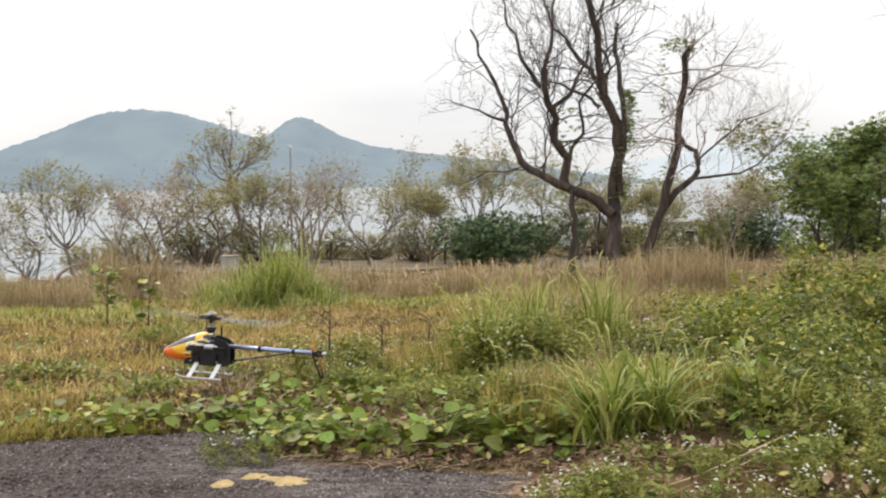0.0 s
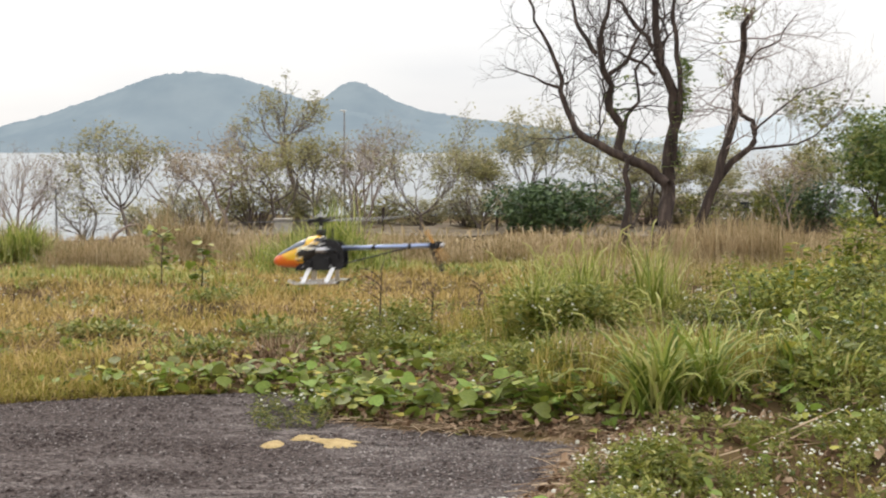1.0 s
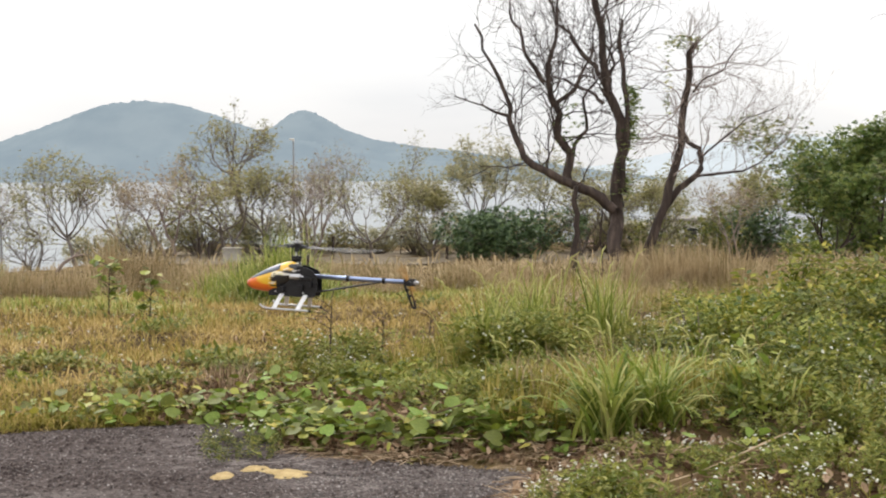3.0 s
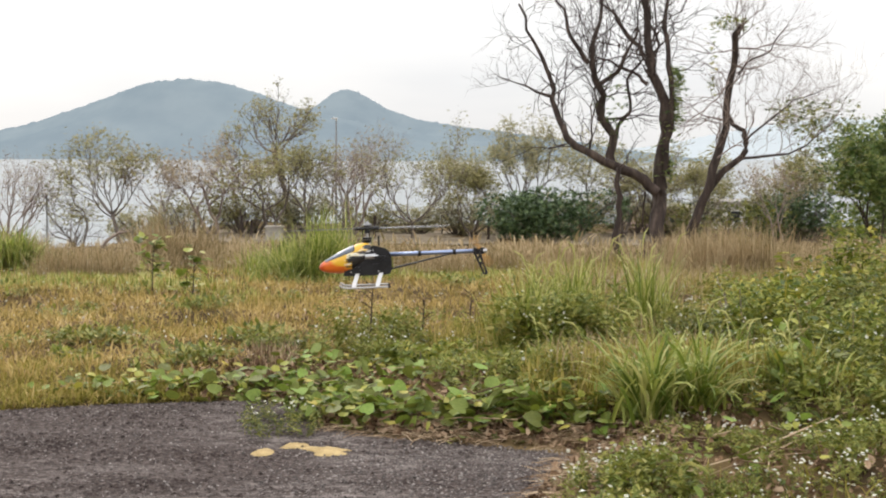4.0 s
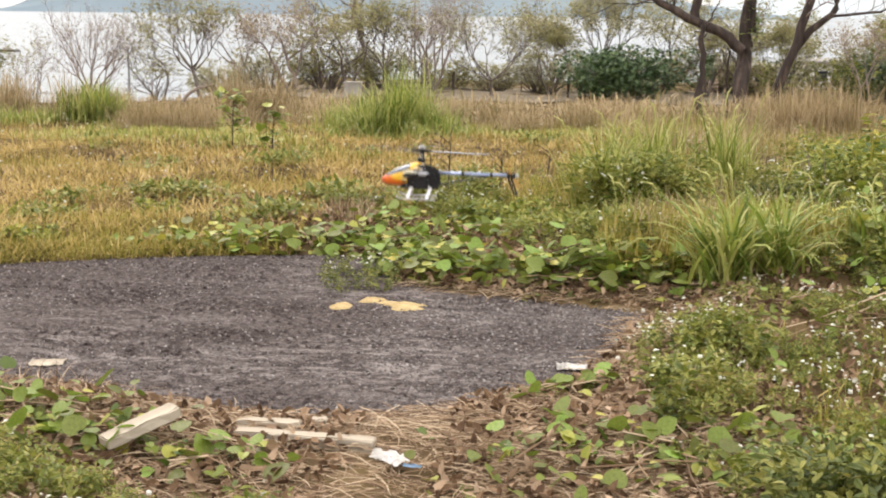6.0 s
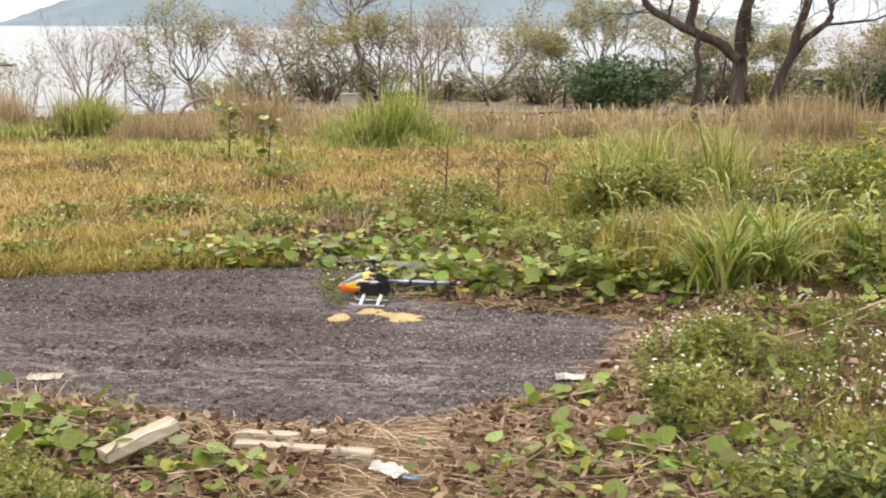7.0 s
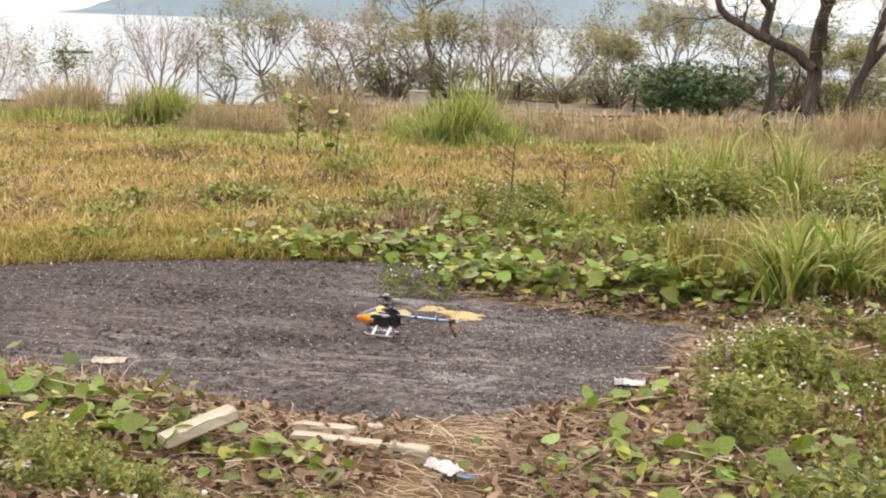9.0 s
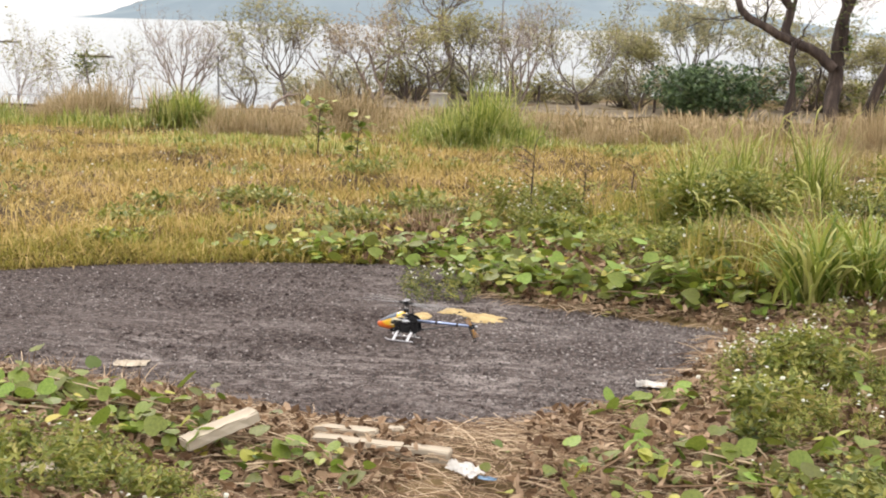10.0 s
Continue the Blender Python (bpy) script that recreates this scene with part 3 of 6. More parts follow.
def spreading_tree(x, y, top, width, fork, label, leaf, bark, per, leaf_size, seed, limbs=7, rise=0.45, group="shore trees"):
    """A single trunk that forks at a part of its height into limbs which fan out to a broad crown."""
    r = np.random.default_rng(seed)
    base = float(ground_z(x, y)) - 0.05
    h = top - base
    wood, tips = Soup(), []
    q = 0.02 * h ** 0.8
    bend = r.normal(0, 0.06, 2) * h
    tube(wood, [(0, 0, 0), (bend[0] * 0.3, 0, h * fork * 0.5), (bend[0], bend[1], h * fork)], [q * 1.3, q, q * 0.85], 6)
    for k in range(limbs):
        a = 6.28 * k / limbs + r.normal(0, 0.3)
        d = np.array([math.cos(a), math.sin(a) * 0.8, rise * r.uniform(0.6, 1.9)])
        grow(wood, tips, (bend[0], bend[1], h * fork * r.uniform(0.8, 1.0)), d, width * 0.27 * r.uniform(0.75, 1.15), q * 0.5, 4, r, up=0.28, spread=0.62, kids=3, sides=5, wobble=0.16)
    wv, wt = wood.get()
    tips = np.array(tips)
    k = np.array([width / 2 / np.percentile(np.abs(tips[:, 0] - bend[0]), 95)] * 2 + [h / np.percentile(tips[:, 2], 98)])
    wv, tips = wv * k, tips * k
    tree = thing("tree", label, "tree", group, pose(x - bend[0] * k[0] * 0.5, y, base))
    part("trunk", (wv, wt), bark, tree, smooth=True)
    high = tips[tips[:, 2] > h * (fork + 0.15)]
    part("crown", crown_leaves(high[r.uniform(0, 1, len(high)) < 0.8], per, leaf_size, 0.1, r), leaf, tree)
    return tree


def thicket(x, y, w, d, h, label, leaf="olive_leaf", n=2600, size=0.11, seed=1, twigs=26, name="bush", group="shore bushes", bark="grey_bark"):
    """A bush of many stems whose leaves make uneven lobes."""
    r = np.random.default_rng(seed)
    base = float(ground_z(x, y)) - 0.05
    wood, stems = Soup(), []
    pts = []
    lobes = [(r.uniform(-0.36, 0.36) * w, r.uniform(-0.4, 0.4) * d, h * r.uniform(0.3, 0.72), r.uniform(0.16, 0.3)) for _ in range(11)]
    for cx, cy, cz, q in lobes:
        m = n // len(lobes)
        v = r.normal(0, 1, (m, 3))
        v /= np.linalg.norm(v, axis=1)[:, None]
        v *= (r.uniform(0.55, 1.08, m) ** 0.5)[:, None]
        pts.append(np.stack([cx + v[:, 0] * q * w * 0.8, cy + v[:, 1] * q * w * 0.8, np.maximum(0.05, cz + v[:, 2] * min(q * w * 0.8, h * 0.4))], -1))
    for _ in range(twigs):
        c = lobes[r.integers(len(lobes))]
        e = np.array([c[0] + r.normal(0, 0.12 * w), c[1], c[2] + r.uniform(0, 0.3 * h)])
        s = np.array([c[0] * 0.4, c[1] * 0.4, 0])
        mid = (s + e) / 2 + r.normal(0, 0.06 * w, 3)
        stems.append([s, mid, e])
    bush = thing(name, label, "bush", group, pose(x, y, base))
    for line in stems:
        if twigs <= 10:
            wood = Soup()
        tube(wood, line, [0.012, 0.008, 0.004] if twigs <= 10 else [0.025, 0.015, 0.006], 4)
        if twigs <= 10:
            part("stem", wood.get(), bark, bush)
    if twigs > 10:
        tagged(part("stem_mass", wood.get(), bark, bush), kind="stuff")
    at = np.concatenate(pts)
    at = at[at[:, 2] < h * 1.05]
    k = len(at)
    part("foliage", scatter(SPRAY, at, r.uniform(0, 6.28, k), r.normal(0.2, 0.6, k), r.uniform(0.6, 1.3, k) * size, r.normal(0, 0.5, k)), leaf, bush)
    return bush


def limb(wood, twigs, pts, r0, r1, r, y0=0.0, twig_n=10, twig_len=0.6, twig_depth=2, from_part=0.35, depth_wander=0.25, up=0.2):
    """A main limb along control points (x, z), wandering in depth, with side branches."""
    pts = np.array(pts, float)
    seg = np.linspace(0, len(pts) - 1, len(pts) * 3 - 2)
    x, z = np.interp(seg, range(len(pts)), pts[:, 0]), np.interp(seg, range(len(pts)), pts[:, 1])
    y = y0 + depth_wander * np.sin(seg * 1.1 + r.uniform(0, 6)) * (seg / seg[-1])
    c = np.stack([x + r.normal(0, 0.02, len(x)) + 0.035 * np.sin(seg * 4.1 + r.uniform(0, 6)), y, z], -1)
    rad = np.linspace(r0, r1, len(c)) * r.uniform(0.92, 1.08, len(c))
    rad = rad * 0.64
    tube(wood, c, rad, 9)
    for _ in range(twig_n):
        s = r.uniform(from_part, 1.0) * (len(c) - 1)
        k = min(int(s), len(c) - 2)
        p = c[k] + (c[k + 1] - c[k]) * (s - k)
        t = c[k + 1] - c[k]
        t /= np.linalg.norm(t)
        d = t * 0.5 + r.normal(0, 0.7, 3) + np.array([0, 0, 0.25])
        q = max(0.006, rad[k] * r.uniform(0.18, 0.32))
        grow(wood if q > 0.03 else twigs, TIPS, p, d, twig_len * r.uniform(0.6, 1.3), q, twig_depth, r, up=up, spread=0.75, kids=3, sides=5, wobble=0.25)
    return c


# the great half-bare tree: trunk, limbs, twigs, creeper leaves
r = np.random.default_rng(21)
TIPS = []
wood, twigs = Soup(), Soup()
TREE_Y = 25.0
limb(wood, twigs, [(3.30, -0.35), (3.32, 0.2), (3.35, 0.84), (3.33, 1.42)], 0.27, 0.2, r, twig_n=0)
limb(wood, twigs, [(3.34, 1.35), (3.36, 2.16), (3.44, 3.0), (3.14, 3.58), (3.07, 4.45), (2.92, 5.43), (2.86, 6.3), (2.7, 7.2)], 0.2, 0.06, r, twig_n=19, twig_len=0.8, twig_depth=3)
limb(wood, twigs, [(3.45, 1.63), (3.49, 2.56), (3.52, 3.47), (3.4, 4.23), (3.43, 4.98)], 0.11, 0.05, r, y0=-0.12, twig_n=12, twig_len=0.6, from_part=0.5)
limb(wood, twigs, [(3.3, 1.3), (2.82, 1.66), (2.22, 1.9), (1.68, 2.18), (1.36, 2.66), (1.25, 3.28), (0.9, 4.16), (0.56, 4.87)], 0.17, 0.03, r, y0=-0.1, twig_n=20, twig_len=0.65, from_part=0.3)
limb(wood, twigs, [(2.41, 1.82), (2.42, 2.39), (2.24, 2.74), (2.12, 3.36), (1.98, 3.79), (2.08, 4.33), (2.16, 4.76), (2.27, 5.62)], 0.15, 0.03, r, y0=0.05, twig_n=26, twig_len=0.75, twig_depth=3, from_part=0.2)
limb(wood, twigs, [(1.98, 3.77), (1.72, 4.01), (1.52, 4.44), (1.36, 4.97), (1.2, 5.51)], 0.08, 0.02, r, twig_n=16, twig_len=0.6)
limb(wood, twigs, [(2.14, 3.36), (2.57, 3.71), (2.86, 4.33), (2.96, 4.98)], 0.075, 0.02, r, y0=0.05, twig_n=14, twig_len=0.6)
limb(wood, twigs, [(2.5, 2.45), (2.74, 2.85), (2.68, 3.45), (2.98, 3.9), (2.9, 4.5)], 0.06, 0.02, r, y0=0.05, twig_n=12, twig_len=0.55)
limb(wood, twigs, [(3.06, 3.9), (2.8, 4.17), (2.5, 4.6), (2.23, 4.92), (2.0, 5.51)], 0.08, 0.025, r, y0=0.05, twig_n=16, twig_len=0.65)
limb(wood, twigs, [(3.12, 3.5), (3.25, 4.1), (3.02, 4.8), (3.2, 5.6)], 0.055, 0.018, r, twig_n=12, twig_len=0.6)
limb(wood, twigs, [(1.28, 3.12), (0.95, 3.22), (0.76, 3.34), (0.11, 3.5)], 0.05, 0.015, r, twig_n=8, twig_len=0.45)
limb(wood, twigs, [(3.09, 3.37), (2.79, 3.6), (2.4, 3.8), (2.13, 3.9)], 0.06, 0.025, r, twig_n=10, twig_len=0.6)
great = thing("tree", "large gnarled half-bare tree with dark bark and sparse creeper", "tree", at=pose(0, TREE_Y, 0))
part("trunk", wood.get(), "bark", great, smooth=True)
tagged(part("twig_mass", twigs.get(), "bark", great), kind="stuff")
cl = np.array([(3.6 + r.normal(0, 0.07), -0.12 + r.normal(0, 0.08), r.uniform(2.7, 3.7)) for _ in range(260)] + [(3.5 + r.normal(0, 0.12), -0.2, r.uniform(1.5, 2.7)) for _ in range(80)] + [(2.45 + r.normal(0, 0.15), 0.0, r.uniform(2.2, 3.6)) for _ in range(60)])
part("creeper", scatter(SPRAY, cl, r.uniform(0, 6.28, len(cl)), r.normal(-0.5, 0.6, len(cl)), r.uniform(0.05, 0.11, len(cl))), "fresh_leaf", great, "green creeper leaves")

r = np.random.default_rng(22)
TIPS = []
wood, twigs = Soup(), Soup()
limb(wood, twigs, [(3.9, -0.35), (3.98, 0.3), (4.2, 0.94), (4.38, 1.49), (4.58, 2.25), (4.81, 3.23), (4.86, 3.99), (4.9, 4.55)], 0.17, 0.09, r, twig_n=16, twig_len=0.7, twig_depth=3, from_part=0.5)
limb(wood, twigs, [(4.36, 1.35), (4.85, 1.86), (5.13, 2.24), (5.02, 2.5), (4.86, 2.63), (4.75, 2.8)], 0.11, 0.06, r, twig_n=5, from_part=0.4)
limb(wood, twigs, [(5.0, 1.95), (5.4, 2.0), (5.9, 2.05), (6.4, 2.3), (6.9, 2.75)], 0.05, 0.015, r, twig_n=18, twig_len=0.7, twig_depth=3, from_part=0.2)
limb(wood, twigs, [(5.1, 2.3), (5.5, 2.7), (6.0, 3.1), (6.5, 3.3)], 0.035, 0.012, r, twig_n=16, twig_len=0.65, twig_depth=3, from_part=0.2)
limb(wood, twigs, [(4.85, 3.6), (5.2, 3.9), (5.6, 4.1), (5.9, 4.6)], 0.035, 0.012, r, twig_n=14, twig_len=0.6, twig_depth=3, from_part=0.2)
leaning = thing("tree", "leaning tree with a broken top and fine drooping twigs", "tree", at=pose(0, TREE_Y + 0.6, 0))
part("trunk", wood.get(), "bark", leaning, smooth=True)
tagged(part("twig_mass", twigs.get(), "twig", leaning), kind="stuff")
cl = np.array([(4.75 + r.normal(0, 0.2), r.normal(0, 0.12), 4.62 + r.normal(0, 0.07)) for _ in range(110)] + [(4.42 + r.normal(0, 0.04), 0.0, r.uniform(3.2, 4.6)) for _ in range(40)])
part("creeper", scatter(SPRAY, cl, r.uniform(0, 6.28, len(cl)), r.normal(-0.3, 0.6, len(cl)), r.uniform(0.05, 0.1, len(cl))), "leaf", leaning, "green creeper on the broken top")
tp = np.array([p for p in TIPS if p[0] > 5.7 and p[2] < 3.1])
tp = tp[r.uniform(0, 1, len(tp)) < 0.8]
part("crown", crown_leaves(tp, 1, 0.075, 0.08, r), "deep_leaf", leaning)

r = np.random.default_rng(23)
TIPS = []
wood, twigs = Soup(), Soup()
limb(wood, twigs, [(2.53, -0.35), (2.54, 0.86), (2.5, 1.41), (2.47, 1.78)], 0.1, 0.075, r, y0=-0.3, twig_n=4, twig_len=0.4, depth_wander=0.05)
limb(wood, twigs, [(3.08, -0.3), (3.1, 0.5), (3.05, 1.3)], 0.035, 0.025, r, y0=0.4, twig_n=3)
slim = thing("tree", "slim dark trunk wound with creeper beside the large tree", "tree", at=pose(0, TREE_Y, 0))
part("trunk", wood.get(), "bark", slim, smooth=True)
tagged(part("twig_mass", twigs.get(), "bark", slim), kind="stuff")

# right: fresh green trees, and the bare tree whose branch hangs in
shore_tree(8.9, 30, 2.3, 2.2, "leafy fresh green tree at the field's edge", "fresh_leaf", "bark", 3, 0.12, seed=31, low=0.25, keep=0.7, group="")
shore_tree(10.5, 31.5, 3.05, 3.2, "leafy fresh green tree at the field's edge", "fresh_leaf", "bark", 3, 0.14, seed=32, low=0.25, keep=0.85, group="")
shore_tree(13.2, 36, 2.9, 4.0, "leafy dark green tree at the field's edge", "fresh_leaf", "bark", 2, 0.14, seed=33, low=0.3, group="")
shore_tree(10.75, 26, 6.3, 4.6, "tall bare tree with thin twigs", "olive_leaf", "twig", 0, seed=34, low=0.35, group="")
thicket(9.9, 31.5, 3.4, 1.6, 1.5, "broad fresh green bush at the field's edge", "fresh_leaf", 2200, 0.12, 35, group="")
thicket(11.4, 33.5, 3.4, 1.6, 2.2, "broad fresh green bush at the field's edge", "fresh_leaf", 2000, 0.12, 36, group="")

# the belt of trees along the shore
for x, y, top, width, label, leaf, bark, per, size, seed, keep, low, stems in (
        (-9.9, 46.5, 2.1, 3.6, "half-bare tree with russet leaves", "russet_leaf", "twig", 1, 0.11, 43, 0.45, 0.25, 2),
        (-7.9, 46, 2.3, 3.2, "bushy tree with thin olive leaves", "olive_leaf", "grey_bark", 1, 0.12, 44, 0.7, 0.3, 2),
        (-6.2, 45.5, 2.2, 3.0, "bushy tree with thin olive leaves", "olive_leaf", "grey_bark", 1, 0.12, 45, 0.6, 0.3, 2),
        (-4.8, 47, 2.6, 3.2, "bare grey tree with fine twigs", "russet_leaf", "twig", 1, 0.08, 46, 0.3, 0.3, 3),
        (-1.7, 48.5, 3.3, 2.6, "thin tree with a few leaf tufts at its top", "olive_leaf", "grey_bark", 1, 0.11, 48, 0.3, 0.5, 1),
        (-0.6, 46.5, 1.5, 3.0, "low olive-leaved tree on the shore", "olive_leaf", "grey_bark", 2, 0.11, 49, 0.6, 0.3, 2),
        (3.6, 48, 2.7, 3.6, "pale yellow-green tree on the shore", "olive_leaf", "grey_bark", 1, 0.11, 51, 0.7, 0.3, 2),
        (-11.6, 46.5, 2.1, 3.2, "half-bare tree with few leaves", "russet_leaf", "twig", 1, 0.1, 52, 0.4, 0.3, 2),
        (-15.0, 45.5, 1.3, 2.6, "low half-bare tree on the shore", "olive_leaf", "grey_bark", 1, 0.1, 60, 0.5, 0.3, 2),
        (-19.9, 46, 1.0, 3.0, "small bare tree near the sea wall", "olive_leaf", "twig", 1, 0.08, 54, 0.25, 0.4, 2),
        (-21.9, 46, 1.2, 2.8, "small bare tree near the sea wall", "olive_leaf", "twig", 1, 0.1, 55, 0.3, 0.4, 2),
        (-24.5, 47, 1.4, 3.0, "small half-bare tree on the shore", "olive_leaf", "twig", 1, 0.1, 56, 0.4, 0.3, 2),
        (6.2, 47, 2.3, 3.4, "thin yellow-green tree on the shore", "olive_leaf", "grey_bark", 1, 0.11, 57, 0.7, 0.3, 2),
        (8.2, 48, 1.7, 3.0, "thin yellow-green tree on the shore", "olive_leaf", "grey_bark", 1, 0.11, 59, 0.6, 0.3, 2),
        (4.9, 46.5, 2.0, 3.2, "thin yellow-green tree on the shore", "olive_leaf", "grey_bark", 2, 0.11, 75, 0.6, 0.3, 2),
        (7.2, 45.5, 1.9, 3.2, "thin olive tree on the shore", "olive_leaf", "grey_bark", 2, 0.11, 76, 0.6, 0.3, 2),
        (11.4, 47, 2.0, 3.4, "leafy olive tree on the shore", "olive_leaf", "grey_bark", 2, 0.12, 77, 0.7, 0.3, 2),
        (-5.4, 49, 2.7, 3.2, "bare grey tree with fine twigs", "russet_leaf", "twig", 1, 0.08, 78, 0.3, 0.35, 3),
        (-9.0, 49, 2.6, 3.6, "half-bare tree with russet leaves", "russet_leaf", "twig", 1, 0.1, 79, 0.5, 0.3, 2),
        (-0.4, 49, 2.6, 3.6, "half-bare tree with few leaves", "olive_leaf", "twig", 1, 0.1, 80, 0.5, 0.3, 2),
        (9.9, 44, 1.7, 2.4, "bare reddish tree behind tall grass", "russet_leaf", "twig", 1, 0.08, 58, 0.5, 0.3, 2)):
    shore_tree(x, y, top, width, label, leaf, bark, per, size * 0.85, seed=seed, keep=min(1.0, keep * 1.7), low=low, stems=stems)
spreading_tree(-7.95, 50, 4.2, 3.5, 0.55, "taller umbrella-crowned tree with thin leaves", "olive_leaf", "grey_bark", 1, 0.1, 242)
spreading_tree(-17.0, 45, 2.05, 3.4, 0.32, "bare rounded tree with pinkish twigs", "russet_leaf", "twig", 1, 0.05, 253, 8, 0.7)
spreading_tree(-13.15, 45, 2.75, 4.2, 0.27, "small spreading tree with olive leaves on its flat top", "olive_leaf", "grey_bark", 1, 0.1, 241, 8, 0.75)
spreading_tree(1.4, 46, 3.2, 4.2, 0.3, "pale yellow-green tree on the shore", "pale_leaf", "grey_bark", 2, 0.1, 250, 9, 0.8)
spreading_tree(-2.6, 45, 2.45, 4.2, 0.25, "crooked tree on a thick short stump", "olive_leaf", "grey_bark", 1, 0.08, 247, 7, 0.6)
thicket(2.45, 44, 5.0, 1.8, 1.75, "dense dark green bush at the field's edge", "dark_leaf", 5600, 0.13, 61)
thicket(8.4, 45, 4.2, 1.6, 1.4, "dark green bush at the field's edge", "deep_leaf", 1500, 0.12, 62)
thicket(10.5, 47.5, 3.0, 1.6, 2.5, "rounded olive-brown bush behind the leaning tree", "olive_leaf", 2200, 0.11, 84)
thicket(11.4, 46, 4.4, 1.6, 1.9, "dark green bush at the field's edge", "dark_leaf", 2600, 0.13, 63)
for x, y, w, h, n, seed in ((-14.2, 44, 3.4, 0.9, 1500, 64), (-12.2, 45.5, 3.2, 1.0, 1300, 70), (-10.3, 45, 3.6, 1.15, 1500, 65), (-8.4, 45, 3.2, 1.4, 1700, 66), (-6.4, 46, 3.0, 1.5, 1700, 67),
                            (-4.4, 46.5, 3.0, 1.0, 1200, 72), (-0.9, 46, 3.0, 1.2, 1500, 68), (0.9, 47, 3.0, 1.1, 1200, 73), (5.4, 47, 4.0, 1.2, 1800, 69), (-16.6, 45, 3.0, 0.6, 1000, 74), (3.0, 47, 3.6, 1.2, 1600, 81), (7.0, 47, 3.6, 1.3, 1600, 82), (-2.6, 46.5, 3.0, 0.9, 1100, 83)):
    thicket(x * 1.05, y + 2.2, w, 1.2, h * 1.3, "thin olive undergrowth on the shore", "pale_leaf" if seed % 3 else "olive_leaf", int(n * 1.25), 0.1, seed, twigs=40, bark="grey_bark")

# leafy clumps scattered in the field
for x, y, w, h, n, leaf, seed, label in ((3.35, 11.2, 1.0, 0.95, 1900, "leaf", 301, "leafy green weed clump among flowering weeds"),
                                        (4.1, 12.8, 1.2, 0.95, 1900, "deep_leaf", 302, "dark leafy weed clump in tall grass"),
                                        (-0.5, 11.3, 0.85, 0.36, 900, "leaf", 303, "low dark leafy clump in dry grass"),
                                        (2.45, 12.4, 0.8, 0.8, 1000, "leaf", 304, "leafy green weed clump in tall grass"),
                                        (-3.75, 11.6, 0.55, 0.2, 420, "leaf", 305, "low green leafy clump on dry lawn"),
                                        (-4.4, 10.2, 0.5, 0.14, 320, "leaf", 306, "low green leafy clump on dry lawn"),
                                        (-1.9, 12.2, 0.7, 0.3, 600, "deep_leaf", 307, "low green leafy clump in dry grass")):
    thicket(x, y, w, w * 0.7, h, label, leaf, n, 0.045, seed, twigs=8, name="leafy_weed", group="leafy weeds in the field", bark="twig")

# ================= shore: lamps, hut, rails, wall, rafts, houses =================
def street_lamp(x, y, top, label):
    base = float(ground_z(x, y))
    lamp = thing("street_lamp", label, "street lamp", "shore lamps", pose(x, y, base))
    h = top - base
    bm = bmesh.new()
    rod(bm, (0, 0, -0.1), (0, 0, h), 0.05, 0.03)
    part("pole", bm, "pole_grey", lamp)
    bm = bmesh.new()
    rod(bm, (0, 0, h - 0.02), (0, 0, h + 0.05), 0.035)
    block(bm, 0.24, 0.14, 0.06, pose(-0.06, 0, h + 0.06), 0.02)
    part("lamp_head", bm, "white_paint", lamp, "white lamp head")


street_lamp(-6.1, 52, 3.39, "thin grey street lamp among shore trees")
street_lamp(-15.55, 45, 0.54, "thin grey lamp post by the sea wall")

bx, by = -7.13, 43.0
cabinet = thing("utility_box", "small white box standing near the shore", "box", at=pose(bx, by, float(ground_z(bx, by))))
bm = bmesh.new()
block(bm, 0.56, 0.4, 0.46, pose(0, 0, 0.22), 0.02)
part("body", bm, "concrete", cabinet)
bm = bmesh.new()
block(bm, 0.62, 0.46, 0.05, pose(0, 0, 0.475), 0.01)
part("lid", bm, "concrete", cabinet)

for fx in (-5.95, -4.9):
    rail = thing("rail_fence", "weathered wooden rail fence on the shore path", "fence", "rail fences", pose(fx, 43.0, float(ground_z(fx, 43.0))))
    for px in (-0.48, 0.48):
        bm = bmesh.new()
        block(bm, 0.07, 0.07, 0.62, pose(px, 0, 0.26), 0.01)
        part("post", bm, "grey_bark", rail)
    for pz in (0.28, 0.48):
        bm = bmesh.new()
        block(bm, 1.0, 0.04, 0.07, pose(0, -0.06, pz), 0.006)
        part("rail", bm, "grey_bark", rail)

for px, h in ((-8.55, 0.75), (-8.2, 0.6), (0.05, 0.7), (-3.9, 0.8)):
    bm = bmesh.new()
    rod(bm, (0, 0, -0.1), (0.03, 0, h), 0.05, 0.045, 8)
    po = part("fence_post", bm, "bark")
    po.matrix_basis = pose(px, 44.5, float(ground_z(px, 44.5)))
    tagged(po, "old dark wooden fence post in grass", "post", "old posts")

# sea wall and railing at the far left
wy = 37.0
wall = thing("sea_wall", "low grey stone wall before the sea", "wall", at=pose(-16.5, wy, -1.2))
r = np.random.default_rng(71)
for row in range(2):
    x = -5.0
    while x < 4.4:
        w = r.uniform(0.28, 0.5)
        bm = bmesh.new()
        block(bm, w - 0.02, 0.3, 0.14, pose(x + w / 2, r.normal(0, 0.01), 0.07 + 0.15 * row), 0.02)
        part("stone", bm, "concrete", wall)
        x += w
bm = bmesh.new()
block(bm, 9.6, 0.38, 0.06, pose(-0.3, 0, 0.33), 0.01)
part("coping", bm, "bark", wall, "dark mossy coping")
railing = thing("railing", "thin metal railing by the sea", "railing", at=pose(-17.0, 38.0, -1.35))
